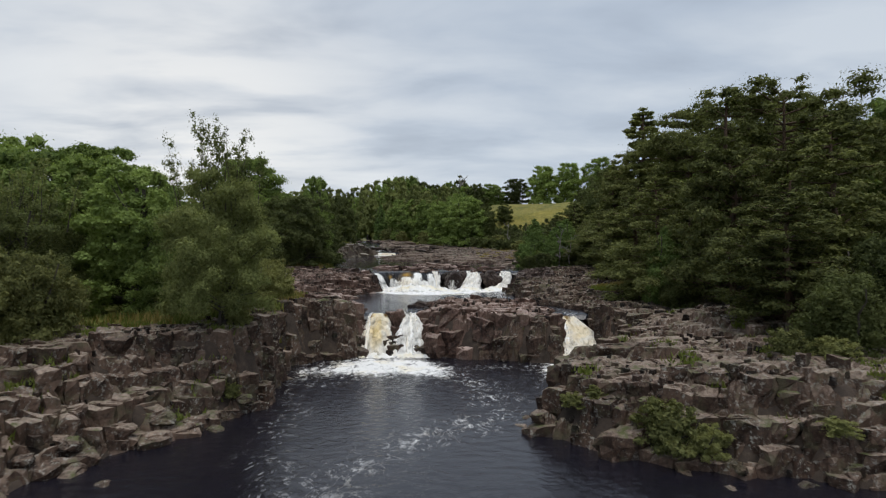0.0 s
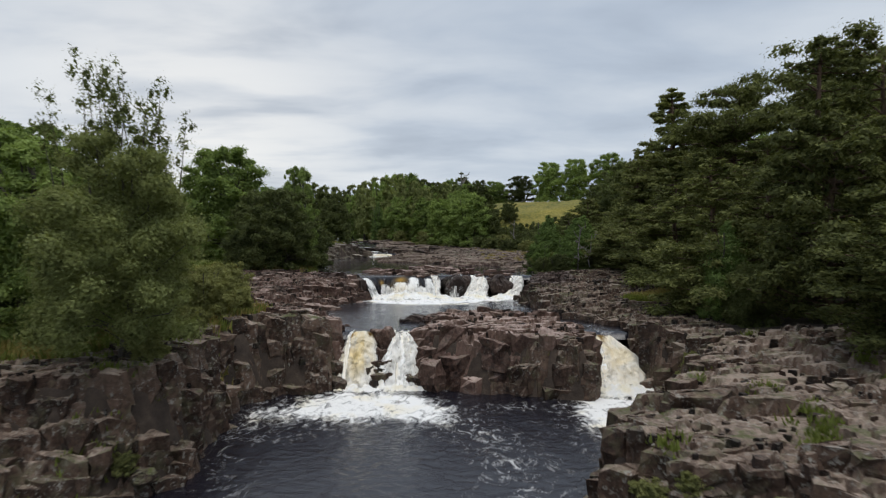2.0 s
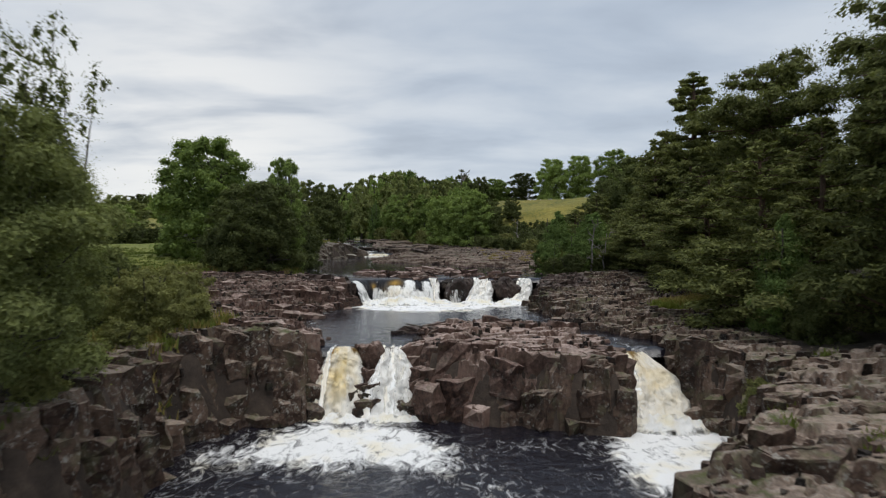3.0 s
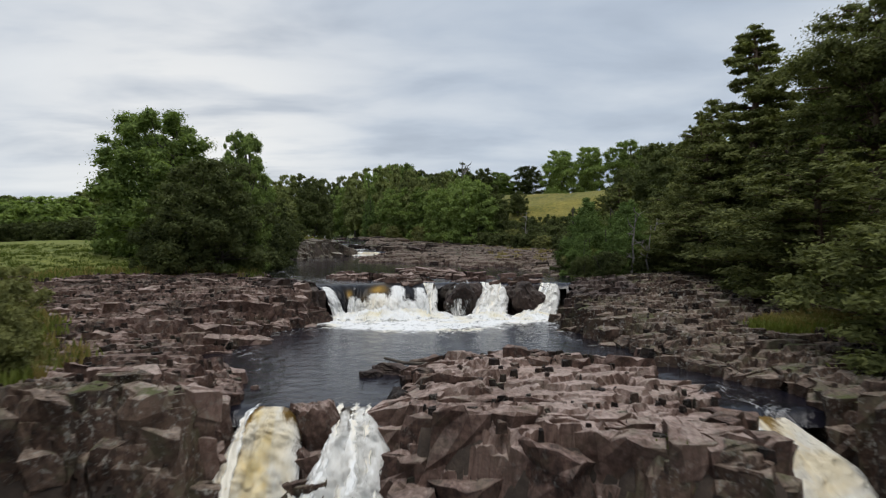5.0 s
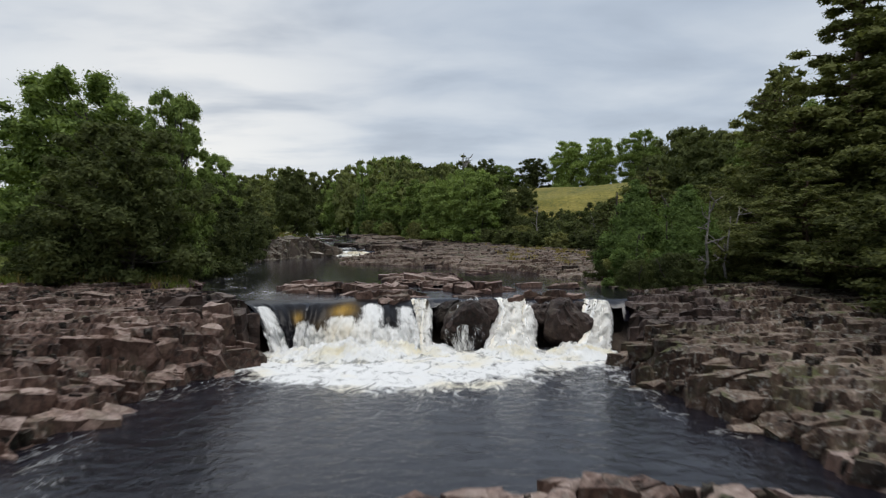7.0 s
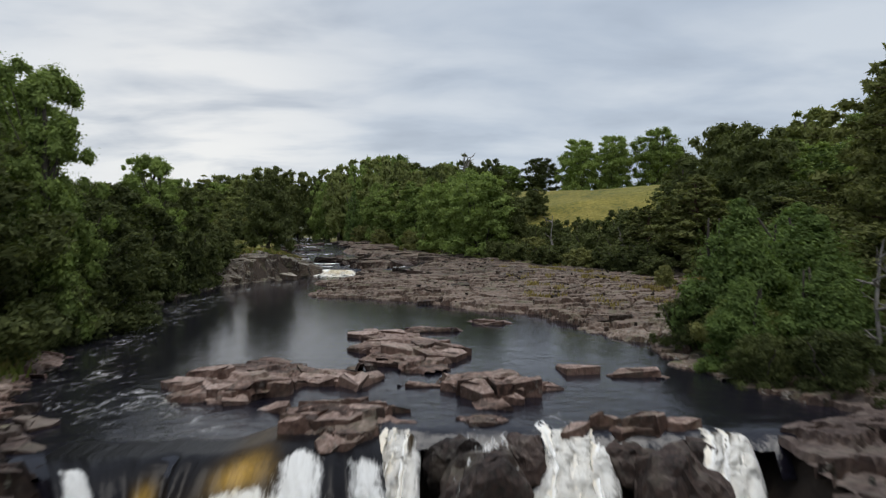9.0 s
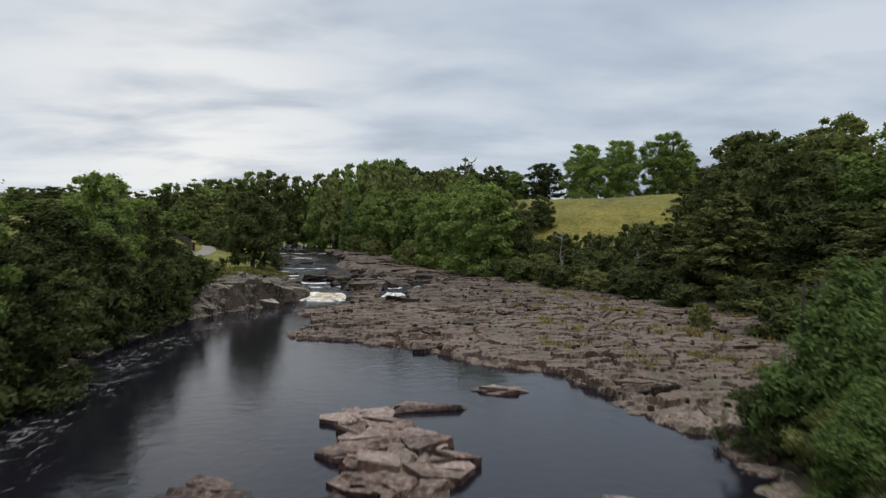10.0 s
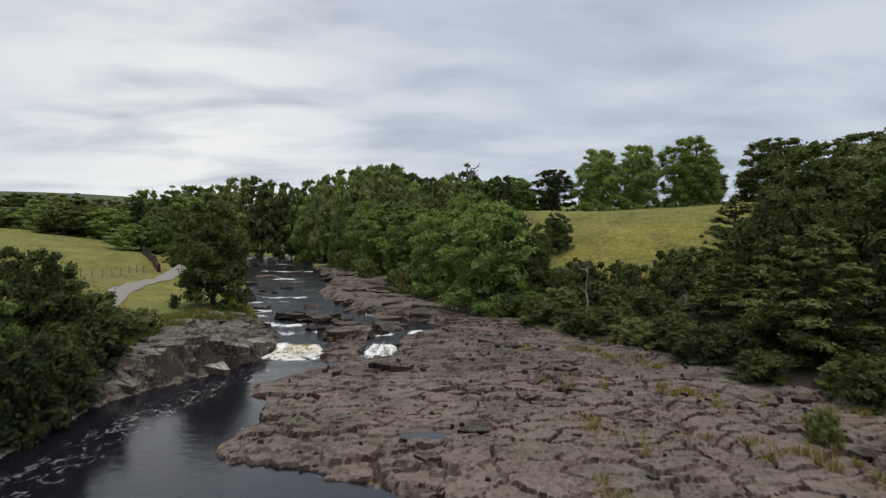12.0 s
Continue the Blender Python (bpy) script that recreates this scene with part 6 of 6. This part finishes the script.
soft = 0.30 * wobble(cx * 0.5, cy, 4.5, 2.2) + 0.20 * wobble(cx * 0.6, cy, 1.7, 4.1) + 0.12 * wobble(cx, cy, 0.9, 6.6)
rise = np.where((cy > 69) | (isle_c > 0), 0.11, np.where(cy < 34, 0.74, 0.30))
ledge = np.floor((top_c + soft) / rise) * rise + rise / 2 - soft * 0.25
dip = np.stack([0.10 * wobble(cx, cy, 5, 3.3), -0.06 + 0.12 * wobble(cx, cy, 4, 7.7)], 1)
dip = np.where((cy > 69)[:, None], dip * 0.5, dip)
wetdepth = np.where(cy > 116, 0.12, 0.3)
for i in np.nonzero(depth < wetdepth)[0]:
    if any(a < cx[i] < b and c < cy[i] < d for a, b, c, d in CHUTES) and isle_c[i] < 0:
        continue
    key = owner(*cc[i], isle_c[i])
    steep = max(0.0, top_c[i] - around[i])
    if rng.random() > (1.0 if steep > 0.9 else 0.85 if steep > 0.5 and cy[i] < 66 else 0.16 if cy[i] < 66 else 0.05 if cy[i] < 119 else 0.35):
        continue
    calm = 0.45 if key in ("islands", "slab") else 1.0
    who = OUTCROPS[key]
    loose = rng.random() < (0.10 if calm < 1 else 0.18)
    q = STONES[i] + (cc[i] - STONES[i]) * (rng.uniform(0.03, 0.16) if loose else rng.uniform(-0.01, 0.03))
    base = 0.9 * ledge[i] + 0.1 * top_c[i]
    t = base + (calm * rng.uniform(-0.12, 0.28) if loose else rng.normal(0, 0.018))
    if low_d[1][i] < 0.5 and 42.5 < cy[i] < 45 and (-6.4 < cx[i] < -0.9 or 8.4 < cx[i] < 11.6):
        t = min(t, MIDDLE - 0.28)
    if 62.2 < cy[i] < 66 - 1.4 * (cx[i] < -4) and -8.4 < cx[i] < 8.6 and isle_c[i] < 0:
        t = min(t, UPPER - 0.28)
    lean = np.clip(gxy[i], -0.35, 0.35) * 0.35 + dip[i] + (rng.normal(0, 0.09, 2) if loose else rng.normal(0, 0.015, 2))
    tilt = (q - cc[i]) @ lean + rng.normal(0, 0.012, len(q))
    step = 0.34 if cy[i] < 66 and abs(cx[i]) < 22 else 0.0
    floor_z = min(around[i], t - 0.3) - 0.45
    bits, hi = [], t
    while hi - floor_z > 1.6 and rng.random() < 0.55:
        lo = hi - rng.uniform(0.5, 1.4)
        bits.append(stone(rng, q + rng.normal(0, 0.06, 2), hi + (tilt if hi == t else tilt * 0.3), lo - 0.08, step))
        hi = lo
    bits.append(stone(rng, q + rng.normal(0, 0.03, 2), hi + (tilt if hi == t else tilt * 0.3), floor_z, step))
    near = math.hypot(cx[i], min(0, cy[i]))
    who["stones"] += [(near, v, f) for v, f in bits]


def cells(X, Y, size, stretch, turn, seed):
    """Jittered cells: gap to the next cell, offsets from the centre, the centre itself, and three random numbers."""
    ct, st = math.cos(turn), math.sin(turn)
    u, v = (X * ct + Y * st) / (size * stretch), (-X * st + Y * ct) / size
    iu, iv = np.floor(u), np.floor(v)
    f1, f2 = np.full(X.shape, 9.0), np.full(X.shape, 9.0)
    du, dv = np.zeros(X.shape), np.zeros(X.shape)
    r = [np.zeros(X.shape) for _ in range(3)]

    def chance(a, b, k):
        h = np.sin(a * 127.1 + b * 311.7 + k * 74.7 + seed * 19.3) * 43758.5453
        return h - np.floor(h)
    for da in (-1, 0, 1):
        for db in (-1, 0, 1):
            a, b = iu + da, iv + db
            ou, ov = u - a - 0.1 - 0.8 * chance(a, b, 1), v - b - 0.1 - 0.8 * chance(a, b, 2)
            d = np.maximum(np.abs(ou), np.abs(ov)) + 0.35 * np.minimum(np.abs(ou), np.abs(ov))
            first = d < f1
            f2 = np.where(first, f1, np.minimum(f2, d))
            f1 = np.where(first, d, f1)
            du, dv = np.where(first, ou, du), np.where(first, ov, dv)
            for k in range(3):
                r[k] = np.where(first, chance(a, b, 3 + k), r[k])
    mu, mv = (u - du) * size * stretch, (v - dv) * size
    return f2 - f1, du, dv, mu * ct - mv * st, mu * st + mv * ct, r


PUDDLE = float(surface(np.array([-0.6]), np.array([94.4]))[0]) - 0.02


def rock_top(X, Y):
    """The jointed top of the bedrock: flat-topped blocks in thin layers, split by straight joints."""
    slab = float(np.mean(Y)) > 70
    isle = (island_top(X, Y) > 0) & (Y < 84)
    sway = 0.7 if slab else 0.0
    wx = X + sway * wobble(X, Y, 11.0, 6.1) + 0.16 * wobble(X, Y, 3.2, 1.7) + 0.03 * wobble(X, Y, 0.8, 2.9)
    wy = Y + sway * wobble(X, Y, 9.0, 3.7) + 0.16 * wobble(X, Y, 2.8, 5.1) + 0.03 * wobble(X, Y, 0.7, 8.2)
    turn = 0.12 if slab else 0.28
    ga, au, av, ax, ay, ra = cells(wx, wy, 1.2 if slab else 0.95, 2.3 if slab else 1.8, turn, 1)
    gb, bu, bv, bx, by, rb = cells(wx, wy, 0.5, 2.0 if slab else 1.5, turn + 0.15, 2)
    gc, cu, cv, _, _, rc = cells(wx, wy, 0.26, 1.5, turn - 0.1, 3)
    base = surface(X, Y)
    part_a = np.where(isle, 0.1, 0.45)
    flow = (1 - part_a) * surface(bx, by) + part_a * surface(ax, ay)
    flow = np.clip(flow, base - 0.45, base + 0.30)
    rise = np.where(isle, 0.12, np.where(Y > 67, 0.07 + 0.05 * (wobble(X, Y, 13.0, 1.1) > 0), np.where(Y < 34, 0.45, 0.24)))
    amp = np.where(isle, 0.5, np.where(Y > 67, 0.85, 1.0))
    broken = 0.25 + 0.75 * smooth(-0.35, 0.35, wobble(X, Y, 6.0, 4.4))
    soft = 0.22 * np.where(isle, 0.15, amp) * (ra[0] - 0.5) + 0.16 * amp * (rb[1] - 0.5) * broken
    h = np.floor((flow + soft) / rise + 0.5) * rise
    h = 0.75 * h + 0.25 * flow
    h = h + np.where(isle, 0.15, amp) * (0.13 * (ra[2] - 0.5) * au - 0.12 * (ra[1] - 0.35 if slab else 0.25 + ra[1]) * av)
    h = h + amp * broken * (0.10 * (rb[0] - 0.5) + 0.08 * (rb[2] - 0.5) * bu - 0.07 * (rb[1] - 0.4 if slab else rb[1]) * bv)
    h = h + amp * broken * (0.035 * (rc[0] - 0.5) - 0.02 * rc[1] * cv)
    h = h - amp * (0.20 * smooth(0.10, 0.02, ga) * np.where(isle, 0.3, 1.0) * (ra[1] > 0.25) + 0.09 * smooth(0.12, 0.03, gb) * broken)
    if slab:
        h = h - 0.55 * line(X, Y, [(12.9, 102.0), (12.2, 99.0), (11.8, 96.2), (12.6, 93.6), (13.4, 91.5)], 0.45) * (0.6 + 0.4 * wobble(X, Y, 1.5, 2.0))
        h = np.where(((X + 0.6) / 1.25) ** 2 + ((Y - 94.4) / 0.7) ** 2 + 0.25 * wobble(X, Y, 0.9, 1.0) < 1, np.minimum(h, PUDDLE - 0.06), h)
    return h - (0.16 * smooth(0.07, 0.01, ga) * (ra[2] > 0.3) if slab else 0.0)


OWNERS = list(OUTCROPS)
BEDROCK = {}
for x0, x1, y0, y1, step in ((-31, 27, 4, 30, 0.15), (-32, 21, 30, 40, 0.12), (-28, 21, 40, 70, 0.095), (-23, 27, 70, 104, 0.11), (-24, 22, 104, 131, 0.18), (-37, 10, 131, 186, 0.4)):
    gx1, gy1 = np.arange(x0, x1 + step, step), np.arange(y0, y1 + step, step)
    X, Y = np.meshgrid(gx1, gy1)
    jit = np.random.default_rng(int(y0))
    edge = (Y <= y0) | (Y >= y1 - 1e-6)
    X = X + jit.uniform(-0.2, 0.2, X.shape) * step
    Y = Y + np.where(edge, 0, jit.uniform(-0.2, 0.2, X.shape) * step)
    rd = within(ROCKY, X, Y)
    wet = np.min([within(p, X, Y) for p in (POOL_LOW, POOL_MID, POOL_UP, RIVER)], 0)
    isle = island_top(X, Y)
    dry = (rd < 0.5) & ((wet > -1.2) | (isle > 0))
    for a, b, c, d in CHUTES:
        dry &= ~((X > a) & (X < b) & (Y > c) & (Y < d) & (isle < 0))
    fall = np.hypot(surface(X + 0.25, Y) - surface(X - 0.25, Y), surface(X, Y + 0.25) - surface(X, Y - 0.25)) * 2
    Z = rock_top(X, Y) - 0.8 * smooth(0.0, 0.5, rd) - 0.40 * smooth(0.55, 1.3, fall) * (Y < 66)
    over = (Y > 62.2) & (Y < 66.2 - 1.4 * (X < -4)) & (X > -8.4) & (X < 8.6) & (isle < 0)
    Z = np.where(over, np.minimum(Z, UPPER - 0.25), Z)
    over = (Y > 42.4) & (Y < 45.2) & (((X > -6.4) & (X < -0.9)) | ((X > 8.4) & (X < 11.6)))
    Z = np.where(over, np.minimum(Z, MIDDLE - 0.25), Z)
    P = np.stack([X, Y, Z], -1).reshape(-1, 3)
    P = P + 0.12 * crag(P)
    num = np.arange(X.size).reshape(X.shape)
    q = np.stack([num[:-1, :-1], num[:-1, 1:], num[1:, 1:], num[1:, :-1]], -1).reshape(-1, 4)
    q = q[dry.reshape(-1)[q].all(1)]
    mid = P[q].mean(1)
    isle_m = island_top(mid[:, 0], mid[:, 1])
    own = np.array([OWNERS.index(owner(mx, my, it)) for mx, my, it in zip(mid[:, 0].tolist(), mid[:, 1].tolist(), isle_m.tolist())])
    for k in np.unique(own):
        BEDROCK.setdefault(OWNERS[k], []).append((P, q[own == k]))

for key, oc in OUTCROPS.items():
    st = sorted(oc["stones"], key=lambda s: s[0])
    if not st:
        continue
    c0 = np.mean([s[1].mean(0) for s in st], 0)
    c0[2] = min(s[1][:, 2].min() for s in st)
    oc["root"].location = c0
    single = st[:290] if key != "far" else st[:80]
    for _, v, f in single:
        o = v.mean(0)
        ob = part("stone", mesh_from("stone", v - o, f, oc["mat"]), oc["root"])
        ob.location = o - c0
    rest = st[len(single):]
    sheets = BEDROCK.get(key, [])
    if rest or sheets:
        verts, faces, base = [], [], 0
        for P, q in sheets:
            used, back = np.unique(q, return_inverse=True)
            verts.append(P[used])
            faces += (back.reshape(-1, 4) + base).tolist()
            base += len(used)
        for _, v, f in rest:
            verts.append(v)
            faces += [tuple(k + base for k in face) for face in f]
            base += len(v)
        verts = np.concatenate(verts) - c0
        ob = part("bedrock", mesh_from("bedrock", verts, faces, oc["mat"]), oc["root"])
        tagged(ob, kind="stuff")


# still rain water lying in a hollow of the slab
px, py = np.meshgrid(np.linspace(-2.0, 0.8, 29), np.linspace(93.5, 95.3, 19))
num = np.arange(px.size).reshape(px.shape)
wet_faces = np.stack([num[:-1, :-1], num[:-1, 1:], num[1:, 1:], num[1:, :-1]], -1).reshape(-1, 4)
inside = (((px + 0.6) / 1.35) ** 2 + ((py - 94.4) / 0.8) ** 2 < 1).reshape(-1)
wet_faces = wet_faces[inside[wet_faces].all(1)]
puddle = mesh_from("puddle", np.stack([px, py, np.full(px.shape, PUDDLE)], -1).reshape(-1, 3), wet_faces.tolist(), WATER, True)
float_layer(puddle, "foam", np.zeros(px.size))
float_layer(puddle, "chop", np.zeros(px.size))
tagged(new("puddle", puddle), "still dark rain puddle in the rock slab", "puddle", kind="structure")

# loose rubble lying in the hollows of the rock
rub = np.random.default_rng(41)
rx, ry = rub.uniform(-30, 26, 9000), rub.uniform(16, 128, 9000)
ok = (within(ROCKY, rx, ry) < -0.3) & (np.min([within(p, rx, ry) for p in (POOL_LOW, POOL_MID, POOL_UP, RIVER)], 0) > 0.2)
for a, b, c, d in CHUTES:
    ok &= ~((rx > a - 0.3) & (rx < b + 0.3) & (ry > c - 0.3) & (ry < d + 0.6))
ok &= (ry < 68) | (rub.random(9000) < 0.12)
rx, ry = rx[ok], ry[ok]
rz = surface(rx, ry)
rv, rf = [], []
for x, y, z in zip(rx, ry, rz):
    s = rub.uniform(0.06, 0.2) * (1.5 if rub.random() < 0.12 else 1)
    w = np.sort(rub.uniform(0, 6.28, 5))
    ring = np.stack([x + s * np.cos(w) * 1.3, y + s * np.sin(w), np.full(5, z + 0.05)], 1)
    hi = ring * 1.0
    hi[:, :2] += ((x, y) - hi[:, :2]) * 0.25
    hi[:, 2] += s * rub.uniform(0.15, 0.6) + rub.normal(0, 0.015, 5)
    ring[:, 2] -= 0.25
    b = len(rv)
    rv += list(ring) + list(hi)
    rf += [(b + k, b + (k + 1) % 5, b + 5 + (k + 1) % 5, b + 5 + k) for k in range(5)] + [tuple(b + 5 + k for k in range(5))]
tagged(new("rubble", mesh_from("rubble", rv, rf, ROCK_SLAB)), "loose broken stones lying on the rock ledges", "stones", kind="stuff")
